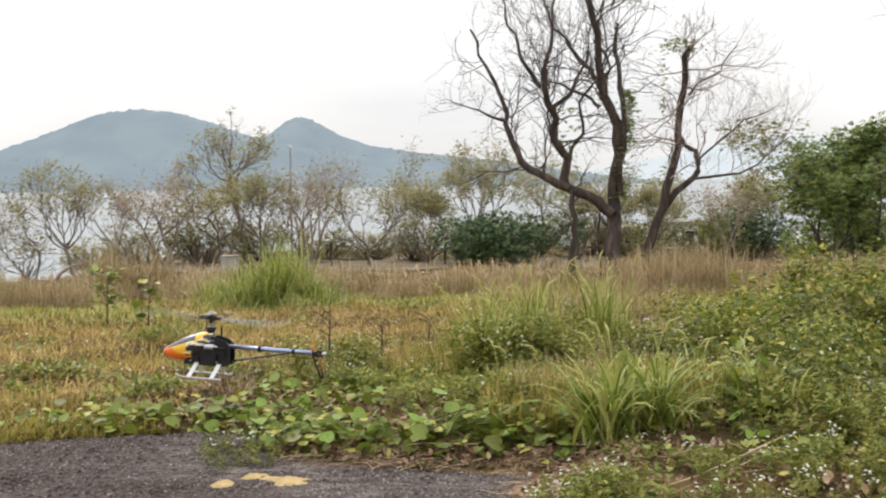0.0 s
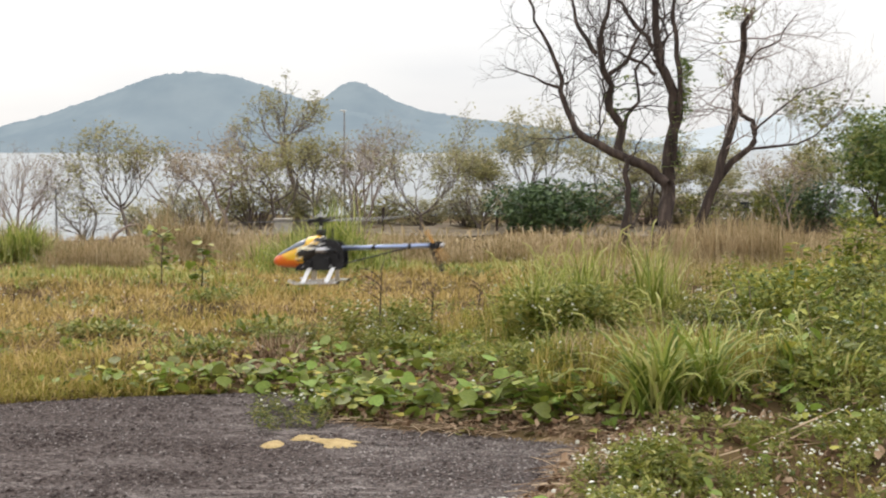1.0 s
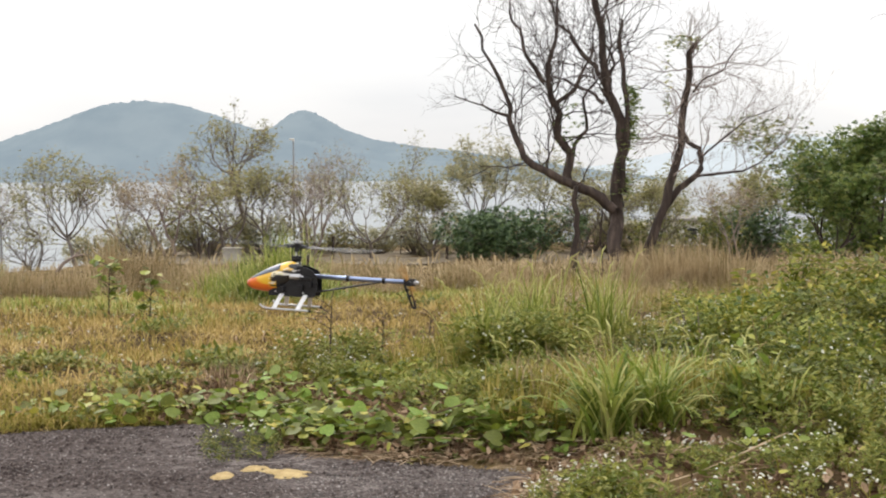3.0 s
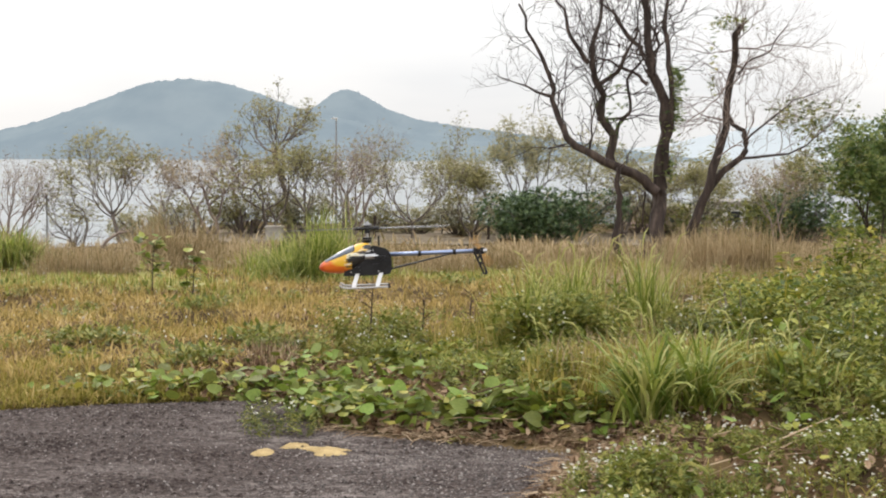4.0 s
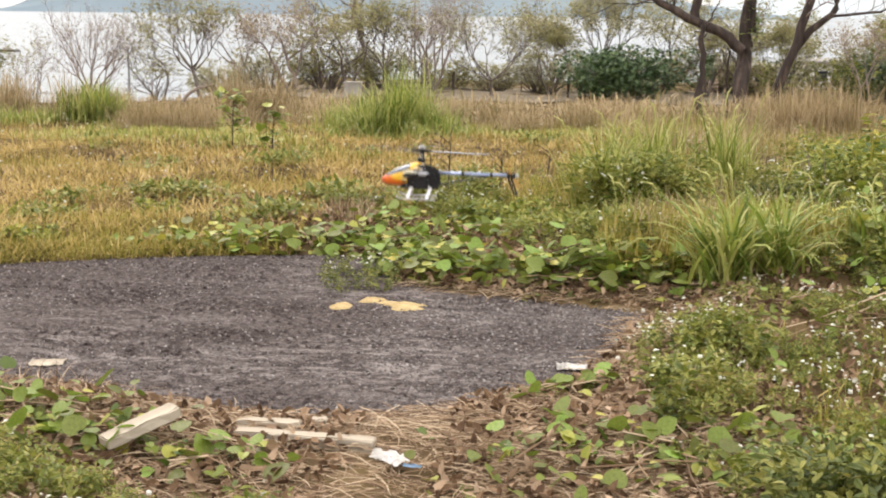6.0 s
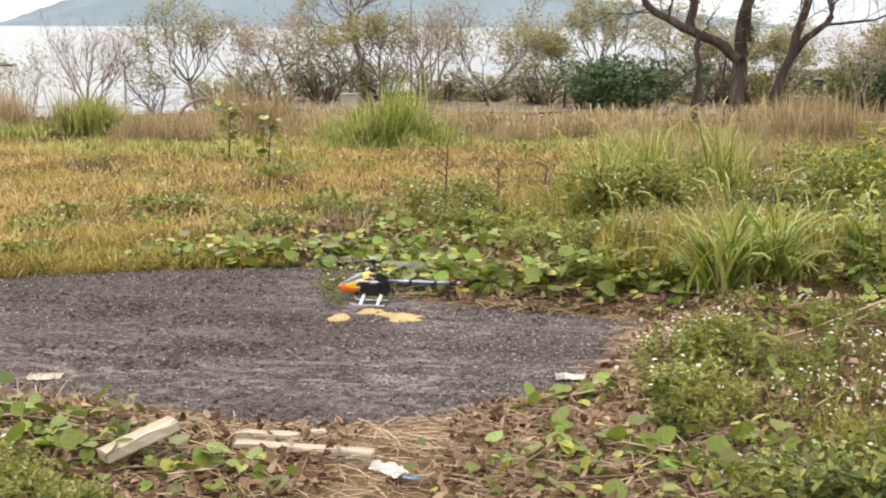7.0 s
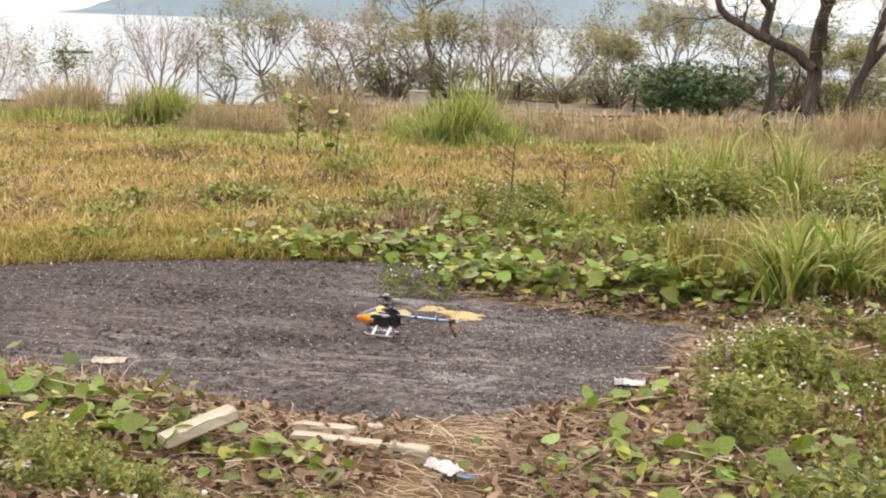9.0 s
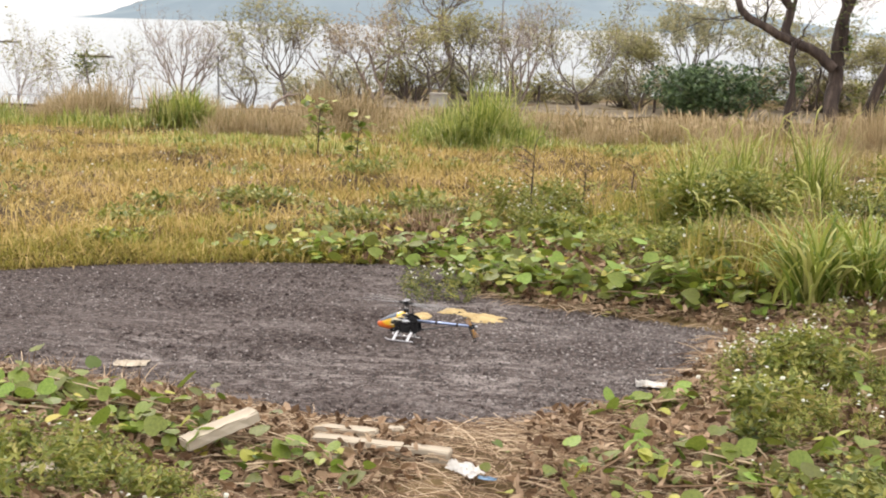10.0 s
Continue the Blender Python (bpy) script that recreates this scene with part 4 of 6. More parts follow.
for k in range(9):
    bm = bmesh.new()
    rod(bm, (-4 + k, 0, -0.2), (-4 + k, 0, 0.75), 0.02, sides=6)
    part("post", bm, "pole_grey", railing)
for z in (0.35, 0.72):
    bm = bmesh.new()
    rod(bm, (-4, 0, z), (4, 0, z), 0.012, sides=6)
    part("rail", bm, "pole_grey", railing)

for x, y, w in ((-215, 405, 12.0), (-134, 298, 8.0), (-330, 480, 9.0)):
    raft = thing("fishing_raft", "long dark raft moored on the sea", "raft", "rafts", pose(x, y, -9.0))
    bm = bmesh.new()
    block(bm, w, 3.0, 0.35, pose(0, 0, 0.35), 0.05)
    part("deck", bm, "bark", raft)
    for k in range(5):
        bm = bmesh.new()
        rod(bm, (-w / 2 + w * k / 4, -1.4, 0.05), (-w / 2 + w * k / 4, 1.4, 0.05), 0.3, sides=10)
        part("float", bm, "roof", raft)
    bm = bmesh.new()
    block(bm, w * 0.22, 1.6, 0.5, pose(w * 0.2, 0, 0.75), 0.05)
    part("hut", bm, "concrete", raft)


def house(x, y, w, h, mat, label, roof="roof"):
    base = float(ground_z(x, y)) - 0.1
    ho = thing("house", label, "house", "shore houses", pose(x, y, base))
    bm = bmesh.new()
    block(bm, w, 3.0, h, pose(0, 0, h / 2), 0.02)
    part("wall", bm, mat, ho)
    bm = bmesh.new()
    block(bm, w + 0.5, 3.5, 0.14, pose(0, 0, h + 0.07), 0.03)
    part("roof", bm, roof, ho)
    n = max(1, int(w / 1.1))
    for k in range(n):
        cx = -w / 2 + w * (k + 0.5) / n
        bm = bmesh.new()
        block(bm, 0.6, 0.05, h * 0.42, pose(cx, -1.51, h * 0.58), 0.01)
        win = part("window", bm, "white_paint", ho)
        bm = bmesh.new()
        block(bm, 0.5, 0.04, h * 0.36, pose(cx, -1.53, h * 0.58))
        part("pane", bm, "window", win)


house(18.6, 55, 3.4, 1.75, "white_paint", "low white house behind the trees")
house(10.4, 56, 1.5, 1.2, "white_paint", "small white shelter behind the trees", "concrete")
house(7.4, 56.5, 2.6, 0.9, "pink_wall", "low pinkish building behind the trees", "concrete")


# ================= litter on the pad and bank =================
def plank(x, y, z, l, w, h, yaw, pitch, label):
    bm = bmesh.new()
    block(bm, l, w, h, Matrix(), 0.006)
    bmesh.ops.subdivide_edges(bm, edges=[e for e in bm.edges if e.calc_length() > l * 0.8], cuts=6)
    r = np.random.default_rng(int(abs(x * 1000)))
    for v in bm.verts:
        v.co += Vector((0, r.normal(0, 0.003), r.normal(0, 0.002)))
    p = part("plank", bm, "wood")
    p.matrix_basis = pose(x, y, z, 0, pitch, yaw)
    tagged(p, label, "plank", "old planks")


plank(-1.12, 5.42, 0.1, 0.64, 0.07, 0.065, -3, 1, "pale weathered timber lying in dry straw")
plank(-1.33, 5.63, 0.095, 0.3, 0.07, 0.05, -1, 0, "short pale timber offcut in dry straw")
plank(-1.84, 5.32, 0.17, 0.36, 0.1, 0.05, 44, -14, "pale broken board propped up in weeds")
plank(-2.42, 4.86, 0.085, 0.46, 0.11, 0.04, 6, -3, "pale weathered board half hidden by weeds")
plank(-1.12, 5.76, 0.08, 0.08, 0.05, 0.03, 10, 0, "small pale wood chip on straw")


def crumple(name, x, y, z, l, w, h, yaw, seed, label, mats=("paper",)):
    r = np.random.default_rng(seed)
    n, m = 16, 10
    V = []
    for a in range(n):
        for b3 in range(m):
            u, v = a / (n - 1) - 0.5, b3 / (m - 1) - 0.5
            edge = 1 + 0.25 * math.sin(5 * u + seed) * v
            nz = noise.fractal(Vector((u * 5 + seed, v * 5, 0.2)), 1.0, 2.0, 4)
            V.append((u * l, v * w * edge * (1 - 0.5 * abs(u)), h * (0.5 - v * v * 1.5) + abs(nz) * h * 0.8 + 0.004))
    t = []
    for a in range(n - 1):
        for b3 in range(m - 1):
            p = a * m + b3
            t += [(p, p + m, p + m + 1), (p, p + m + 1, p + 1)]
    ob = part(name, (np.array(V), np.array(t)), mats[0])
    md = ob.modifiers.new("thickness", "SOLIDIFY")
    md.thickness = 0.002
    ob.matrix_basis = pose(x, y, z, 0, 0, yaw)
    return tagged(ob, label, "litter", "litter")


crumple("crumpled_paper", 0.075, 7.06, 0.006, 0.17, 0.085, 0.042, 4, 3, "crumpled white paper on the asphalt edge")
crumple("crumpled_paper", -0.71, 5.23, 0.085, 0.18, 0.1, 0.04, -38, 8, "crumpled white wrapper in dry straw")
tag = crumple("wrapper_print", -0.605, 5.16, 0.09, 0.08, 0.035, 0.012, -8, 5, "blue printed corner of a crumpled wrapper", ("blue_print",))
slab = crumple("broken_slab", -2.88, 6.8, 0.004, 0.19, 0.13, 0.02, 8, 12, "pale flat piece of broken plaster", ("wood",))


def sand_patch(x, y, l, w, yaw, seed, label, wild=1.0):
    r = np.random.default_rng(seed)
    n, rings = 48, 6
    V, t = [(0, 0, 0.022)], []
    ph = r.uniform(0, 6.28, 4)
    for k in range(1, rings + 1):
        s = k / rings
        for a in range(n):
            th = 2 * math.pi * a / n
            rr = 1 + wild * (0.3 * math.sin(2 * th + ph[0]) + 0.2 * math.sin(3 * th + ph[1]) + 0.14 * math.sin(6 * th + ph[2]) + 0.08 * math.sin(11 * th + ph[3]))
            zz = 0.006 + 0.016 * (1 - s) + 0.006 * noise.noise(Vector((math.cos(th) * s * 4, math.sin(th) * s * 4, seed)))
            V.append((math.cos(th) * s * rr * l / 2, math.sin(th) * s * rr * w / 2, zz if k < rings else 0.001))
    for a in range(n):
        t.append((0, 1 + a, 1 + (a + 1) % n))
        for k in range(rings - 1):
            p, q = 1 + k * n + a, 1 + k * n + (a + 1) % n
            t += [(p, p + n, q + n), (p, q + n, q)]
    ob = part("sand_patch", (np.array(V), np.array(t)), "sand", None, smooth=True)
    ob.matrix_basis = pose(x, y, 0.004, 0, 0, yaw)
    tagged(ob, label, "sand", "spilt sand")


sand_patch(-1.485, 8.45, 0.15, 0.21, 0, 4, "small round heap of yellow sand", 0.25)
sand_patch(-1.07, 8.52, 0.36, 0.2, -10, 7, "spilt yellow sand on dark asphalt")
sand_patch(-1.3, 8.66, 0.2, 0.13, 10, 9, "thin smear of yellow sand on asphalt", 0.8)

# a dark leaf clump hanging in a bare shore tree
nest = thing("leaf_clump", "dark leafy clump caught in a bare tree", "leaf clump", at=pose(-20.9, 45.6, 0.1))
rn = np.random.default_rng(95)
q = rn.normal(0, 1, (420, 3)) * [0.3, 0.2, 0.26]
part("foliage", scatter(SPRAY, q, rn.uniform(0, 6.28, 420), rn.normal(0, 0.6, 420), rn.uniform(0.07, 0.13, 420)), "deep_leaf", nest)
s = Soup()
tube(s, [(0.25, 0.2, -2.3), (0.1, 0.05, -1.0), (0, 0, -0.1), (-0.1, 0, 0.3)], [0.05, 0.04, 0.03, 0.02], 6)
part("stem", s.get(), "grey_bark", nest)

s = Soup()
tube(s, [(-0.35, 0, -0.15), (-0.1, 0.05, 0.22), (0.2, 0, 0.4), (0.55, -0.05, 0.46)], [0.05, 0.045, 0.035, 0.015], 7)
tube(s, [(0.1, 0.02, 0.34), (0.3, 0.1, 0.52), (0.45, 0.1, 0.7)], [0.02, 0.014, 0.006], 5)
fallen = part("fallen_branch", s.get(), "twig", None, smooth=True)
fallen.matrix_basis = pose(-9.3, 31.5, float(ground_z(-9.3, 31.5)))
tagged(fallen, "pale fallen branch leaning out of dry grass", "branch")



# ================= the model helicopter =================
def lathe_shell(bm, sections):
    """A closed skin through rounded cross-sections (x, centre z, half width, half height up, half height down)."""
    rings = []
    for x, cz, hw, hu, hd in sections:
        ring = []
        for k in range(20):
            a = 2 * math.pi * k / 20
            c, s = math.cos(a), math.sin(a)
            e = 0.85
            ring.append(bm.verts.new((x, hw * math.copysign(abs(c) ** e, c), cz + (hu if s > 0 else hd) * math.copysign(abs(s) ** e, s))))
        rings.append(ring)
    for a, b in zip(rings, rings[1:]):
        for k in range(20):
            bm.faces.new((a[k], a[(k + 1) % 20], b[(k + 1) % 20], b[k]))
    bm.faces.new(rings[0][::-1])
    bm.faces.new(rings[-1])
    bmesh.ops.recalc_face_normals(bm, faces=bm.faces[:])


def canopy_paint():
    """Glossy paint: orange nose and chin running in flames into yellow, smoked windscreen, black and white flash at the rear."""
    m = bpy.data.materials.new("canopy_paint")
    m.use_nodes = True
    nt = m.node_tree
    b = nt.nodes["Principled BSDF"]
    b.inputs["Roughness"].default_value, b.inputs["Coat Weight"].default_value = 0.3, 0.5
    co, sep = nt.nodes.new("ShaderNodeTexCoord"), nt.nodes.new("ShaderNodeSeparateXYZ")
    nt.links.new(co.outputs["Object"], sep.inputs["Vector"])
    fl = nt.nodes.new("ShaderNodeTexNoise")
    fl.inputs["Scale"].default_value, fl.inputs["Detail"].default_value = 1.0, 2.0
    mp = nt.nodes.new("ShaderNodeMapping")
    mp.inputs["Scale"].default_value, mp.inputs["Rotation"].default_value = (14, 10, 90), (0, radians(18), 0)
    nt.links.new(co.outputs["Object"], mp.inputs["Vector"])
    nt.links.new(mp.outputs["Vector"], fl.inputs["Vector"])

    def line(ax, az, c, wobble=0.0):
        """ax * x + az * z + c, with flame-like wobble."""
        out = None
        for sock, k in ((sep.outputs["X"], ax), (sep.outputs["Z"], az), (fl.outputs["Fac"], wobble)):
            n = nt.nodes.new("ShaderNodeMath")
            n.operation = "MULTIPLY_ADD"
            n.inputs[1].default_value = k
            nt.links.new(sock, n.inputs[0])
            if out is None:
                n.inputs[2].default_value = c
            else:
                nt.links.new(out, n.inputs[2])
            out = n.outputs[0]
        return out

    def over(base, colour, *edges):
        """Lay a colour over base where all edges are above zero."""
        fac = None
        for e, soft in edges:
            r = nt.nodes.new("ShaderNodeMapRange")
            r.inputs["From Min"].default_value, r.inputs["From Max"].default_value = -soft, soft
            nt.links.new(e, r.inputs["Value"])
            if fac is None:
                fac = r.outputs["Result"]
            else:
                n = nt.nodes.new("ShaderNodeMath")
                n.operation = "MULTIPLY"
                nt.links.new(fac, n.inputs[0])
                nt.links.new(r.outputs["Result"], n.inputs[1])
                fac = n.outputs[0]
        mx = nt.nodes.new("ShaderNodeMix")
        mx.data_type = "RGBA"
        nt.links.new(fac, mx.inputs[0])
        if isinstance(base, tuple):
            mx.inputs[6].default_value = (*base, 1)
        else:
            nt.links.new(base, mx.inputs[6])
        mx.inputs[7].default_value = (*colour, 1)
        return mx.outputs[2]

    c = over((0.85, 0.5, 0.035), (0.8, 0.17, 0.02), (line(0.42, -1.0, 0.048 - 0.025, 0.05), 0.006))
    c = over(c, (0.62, 0.08, 0.02), (line(1.0, -0.3, -0.15), 0.01))
    c = over(c, (0.86, 0.78, 0.5), (line(-0.1, 1.0, -0.118, 0.02), 0.002), (line(0.1, -1.0, 0.137, 0.0), 0.002), (line(1, 0, -0.035), 0.004), (line(-1, 0, 0.085), 0.004))
    c = over(c, (0.02, 0.02, 0.025), (line(0.36, 1.0, -0.168), 0.001), (line(1, 0, -0.052), 0.001), (line(-1, 0, 0.172), 0.001))
    c = over(c, (0.07, 0.09, 0.125), (line(0.36, 1.0, -0.172), 0.001), (line(1, 0, -0.058), 0.001), (line(-1, 0, 0.166), 0.001))
    c = over(c, (0.02, 0.02, 0.022), (line(-0.6, -1.0, 0.152), 0.001), (line(-1, 0, 0.066), 0.002))
    c = over(c, (0.8, 0.79, 0.75), (line(-0.6, -1.0, 0.166), 0.001), (line(0.6, 1.0, -0.156), 0.001), (line(-1, 0, 0.045), 0.002), (line(0, 0, -0.5, 1.0), 0.03))
    c = over(c, (0.02, 0.02, 0.022), (line(-0.6, -1.0, 0.178), 0.001), (line(-1, 0, 0.088), 0.004), (line(0, 0, -0.5, 1.0), 0.012))
    c = over(c, (0.82, 0.8, 0.74), (line(-0.6, -1.0, 0.172), 0.001), (line(0.6, 1.0, -0.14), 0.001), (line(-1, 0, 0.094), 0.004), (line(0, 0, 0.45, -1.0), 0.012))
    nt.links.new(c, b.inputs["Base Color"])
    return m


heli = thing("model_helicopter", "radio-controlled model helicopter with orange and yellow canopy", "model helicopter")
bm = bmesh.new()
lathe_shell(bm, [(0.196, 0.088, 0.004, 0.004, 0.004), (0.190, 0.089, 0.016, 0.012, 0.014), (0.172, 0.092, 0.028, 0.022, 0.026), (0.145, 0.098, 0.036, 0.032, 0.036),
                 (0.11, 0.107, 0.041, 0.043, 0.048), (0.075, 0.115, 0.042, 0.05, 0.05), (0.04, 0.124, 0.04, 0.052, 0.04), (0.012, 0.135, 0.036, 0.046, 0.03), (-0.012, 0.145, 0.028, 0.036, 0.02)])
me = bpy.data.meshes.new("canopy")
bmesh.ops.subdivide_edges(bm, edges=bm.edges[:], cuts=1, use_grid_fill=True)
for f in bm.faces:
    f.smooth = True
bm.to_mesh(me)
bm.free()
me.materials.append(canopy_paint())
canopy = place(new("canopy", me), heli)
tagged(canopy, "glossy orange and yellow canopy with smoked windscreen")

for side in (-1, 1):
    bm = bmesh.new()
    prof = [(0.1, 0.05), (0.095, 0.072), (0.03, 0.1), (0.0, 0.15), (-0.02, 0.166), (-0.045, 0.16), (-0.075, 0.15), (-0.092, 0.13), (-0.094, 0.075), (-0.085, 0.052), (-0.05, 0.048)]
    for yy in (0.0, 0.003):
        bm.faces.new([bm.verts.new((x, side * (0.024 + yy), z)) for x, z in prof])
    fs = bm.faces[:]
    a, b2 = fs[0].verts[:], fs[1].verts[:]
    for k in range(len(a)):
        bm.faces.new((a[k], a[(k + 1) % len(a)], b2[(k + 1) % len(a)], b2[k]))
    bmesh.ops.recalc_face_normals(bm, faces=bm.faces[:])
    part("side_frame", bm, "carbon", heli, "black carbon side frame")
bm = bmesh.new()
block(bm, 0.1, 0.044, 0.02, pose(0.02, 0, 0.058), 0.004)
block(bm, 0.05, 0.04, 0.035, pose(0.04, 0, 0.085), 0.004)
part("chassis", bm, "carbon", heli)
bm = bmesh.new()
rod(bm, (-0.045, 0, 0.118), (-0.045, 0, 0.126), 0.045, sides=32)
part("main_gear", bm, "carbon", heli)
bm = bmesh.new()
rod(bm, (0.012, 0.03, 0.125), (-0.03, 0.03, 0.125), 0.011, sides=16)
rod(bm, (-0.03, 0.03, 0.125), (-0.04, 0.03, 0.125), 0.006, sides=12)
part("motor", bm, "alu", heli, "silver motor can")
for x, z in ((-0.03, 0.085), (0.045, 0.075), (-0.065, 0.1)):
    bm = bmesh.new()
    block(bm, 0.022, 0.02, 0.022, pose(x, 0.03, z), 0.002)
    part("servo", bm, "carbon", heli)
for side in (-1, 1):
    for x, z in ((0.07, 0.065), (-0.04, 0.065), (-0.07, 0.12), (-0.02, 0.15)):
        bm = bmesh.new()
        rod(bm, (x, side * 0.026, z), (x, side * 0.031, z), 0.0035, sides=8)
        part("bolt", bm, "alu", heli)
bm = bmesh.new()
rod(bm, (-0.07, 0, 0.128), (-0.445, 0, 0.128), 0.0085, sides=16)
boom = part("tail_boom", bm, "blue_alu", heli, "blue anodised tail boom", True)
for x in (-0.2, -0.34):
    bm = bmesh.new()
    rod(bm, (x, 0, 0.128), (x - 0.012, 0, 0.128), 0.0115, sides=16)
    part("boom_clamp", bm, "carbon", boom)
for side in (-1, 1):
    bm = bmesh.new()
    rod(bm, (-0.05, side * 0.02, 0.062), (-0.335, side * 0.006, 0.122), 0.0028, sides=8)
    part("boom_brace", bm, "carbon", heli)
bm = bmesh.new()
block(bm, 0.05, 0.018, 0.026, pose(-0.445, 0, 0.128), 0.004)
rod(bm, (-0.452, -0.01, 0.128), (-0.452, 0.03, 0.128), 0.004, sides=10)
part("tail_gearbox", bm, "carbon", heli)
bm = bmesh.new()
rod(bm, (-0.462, 0, 0.128), (-0.478, 0, 0.128), 0.011, 0.006, 14)
part("boom_end", bm, "alu", heli, "silver boom end")
# slotted fin
bm = bmesh.new()
for p, q in (((-0.425, 0.127), (-0.462, 0.036)), ((-0.447, 0.12), (-0.474, 0.036)), ((-0.462, 0.036), (-0.474, 0.036)), ((-0.447, 0.075), (-0.458, 0.085)), ((-0.437, 0.1), (-0.452, 0.105))):
    rod(bm, (p[0], 0.012, p[1]), (q[0], 0.012, q[1]), 0.0042, sides=6)
part("tail_fin", bm, "carbon", heli, "black slotted tail fin")
# skids
for side in (-1, 1):
    bm = bmesh.new()
    y = side * 0.062
    pts = [(0.118, 0.017), (0.105, 0.008), (0.085, 0.004), (0.0, 0.004), (-0.075, 0.004)]
    for p, q in zip(pts, pts[1:]):
        rod(bm, (p[0], y, p[1]), (q[0], y, q[1]), 0.004, sides=8)
    skid = part("skid", bm, "alu", heli, "pale skid tube")
    bm = bmesh.new()
    rod(bm, (-0.075, y, 0.004), (-0.084, y, 0.004), 0.0052, sides=8)
    part("skid_cap", bm, "carbon", skid)
for x in (0.052, -0.042):
    bm = bmesh.new()
    for side in (-1, 1):
        m = Matrix.Translation((x + 0.002, side * 0.045, 0.03)) @ Euler((side * 0.6, -0.32, 0)).to_matrix().to_4x4()
        block(bm, 0.016, 0.005, 0.066, m, 0.001)
    block(bm, 0.016, 0.06, 0.005, pose(x - 0.008, 0, 0.056), 0.001)
    part("skid_strut", bm, "skid_white", heli, "white skid strut")
bm = bmesh.new()
rod(bm, (-0.045, 0, 0.165), (-0.045, 0, 0.205), 0.0035, sides=8)
part("antenna_guide", bm, "carbon", heli)
bm = bmesh.new()
rod(bm, (0, 0, 0.12), (0, 0, 0.245), 0.005, sides=12)
part("main_shaft", bm, "alu", heli)
bm = bmesh.new()
rod(bm, (0, 0, 0.17), (0, 0, 0.19), 0.014, 0.018, 16)
rod(bm, (0, 0, 0.192), (0, 0, 0.2), 0.02, sides=16)
for a in range(3):
    c, s = math.cos(a * 2.09), math.sin(a * 2.09)
    rod(bm, (0.018 * c, 0.018 * s, 0.15), (0.018 * c, 0.018 * s, 0.23), 0.002, sides=6)
part("swashplate", bm, "carbon", heli)
rotor = new("main_rotor")
rotor.parent = heli
bm = bmesh.new()
block(bm, 0.05, 0.018, 0.014, pose(0, 0, 0), 0.003)
rod(bm, (-0.05, 0, 0), (0.05, 0, 0), 0.007, sides=10)
rod(bm, (0, -0.16, 0.006), (0, 0.16, 0.006), 0.0018, sides=6)
rod(bm, (0, 0, -0.02), (0, 0, 0.012), 0.01, sides=12)
part("rotor_head", bm, "carbon", rotor, "dark rotor head")
bm = bmesh.new()
block(bm, 0.03, 0.05, 0.006, pose(0, 0, 0.016), 0.002)
rod(bm, (0, 0, 0.014), (0, 0, 0.026), 0.009, sides=12)
part("head_button", bm, "alu", rotor, "silver head button")
for side in (-1, 1):
    bm = bmesh.new()
    block(bm, 0.28, 0.024, 0.003, pose(side * 0.195, 0.004, 0.0, side * 5), 0.001)
    part("rotor_blade", bm, "blade", rotor, "pale rotor blade")
    bm = bmesh.new()
    block(bm, 0.03, 0.055, 0.003, pose(0, side * 0.135, 0.006), 0.001)
    part("paddle", bm, "carbon", rotor)
tail_rotor = new("tail_rotor")
tail_rotor.parent = heli
bm = bmesh.new()
rod(bm, (0, -0.006, 0), (0, 0.006, 0), 0.007, sides=10)
part("tail_hub", bm, "carbon", tail_rotor)
for side in (-1, 1):
    bm = bmesh.new()
    block(bm, 0.01, 0.003, 0.055, pose(0, 0, side * 0.04), 0.001)
    part("tail_blade", bm, "orange_blade", tail_rotor, "orange tail blade")

HELI = [
    (0.0, -0.933, 5.066, 1.235, -0.7, -3.6, 168.0), (0.5, -0.858, 5.020, 1.279, -1.0, -3.6, 167.0), (1.0, -0.647, 4.821, 1.487, 0.5, 2.8, 167.8),
    (1.5, -0.513, 4.710, 1.642, 1.0, 3.5, 167.0), (2.0, -0.444, 4.420, 1.585, -0.3, 4.6, 160.0), (2.2, -0.486, 4.540, 1.513, -0.2, 2.5, 161.0),
    (3.3, -0.566, 4.960, 1.486, -1.0, -2.6, 171.0), (3.5, -0.551, 5.081, 1.466, 0.6, -2.3, 179.0), (4.0, -0.468, 5.120, 1.470, 1.0, 2.4, 185.0),
    (4.5, -0.560, 5.301, 1.297, 0.0, 1.7, 181.0), (5.0, -0.725, 5.533, 1.317, 0.0, -3.8, 178.0), (5.5, -0.709, 5.782, 1.405, 0.6, -0.6, 180.0),
    (6.0, -0.702, 6.269, 1.082, -0.6, -0.9, 181.0), (6.2, -0.729, 6.393, 0.890, -0.7, -3.0, 179.0), (7.3, -1.120, 6.950, 0.440, -0.5, 0.5, 179.0),
    (7.5, -1.179, 6.986, 0.453, 0.0, -1.9, 181.0), (8.0, -1.371, 7.268, 0.328, 0.0, -4.5, 181.0), (8.5, -1.423, 7.578, 0.120, -0.9, -0.8, 172.5),
    (9.0, -1.460, 7.772, 0.030, -0.5, 0.0, 170.0), (9.5, -1.463, 7.798, 0.006, 0.0, 0.6, 169.0), (10.0, -1.463, 7.790, 0.006, 0.0, 0.6, 168.5),
]


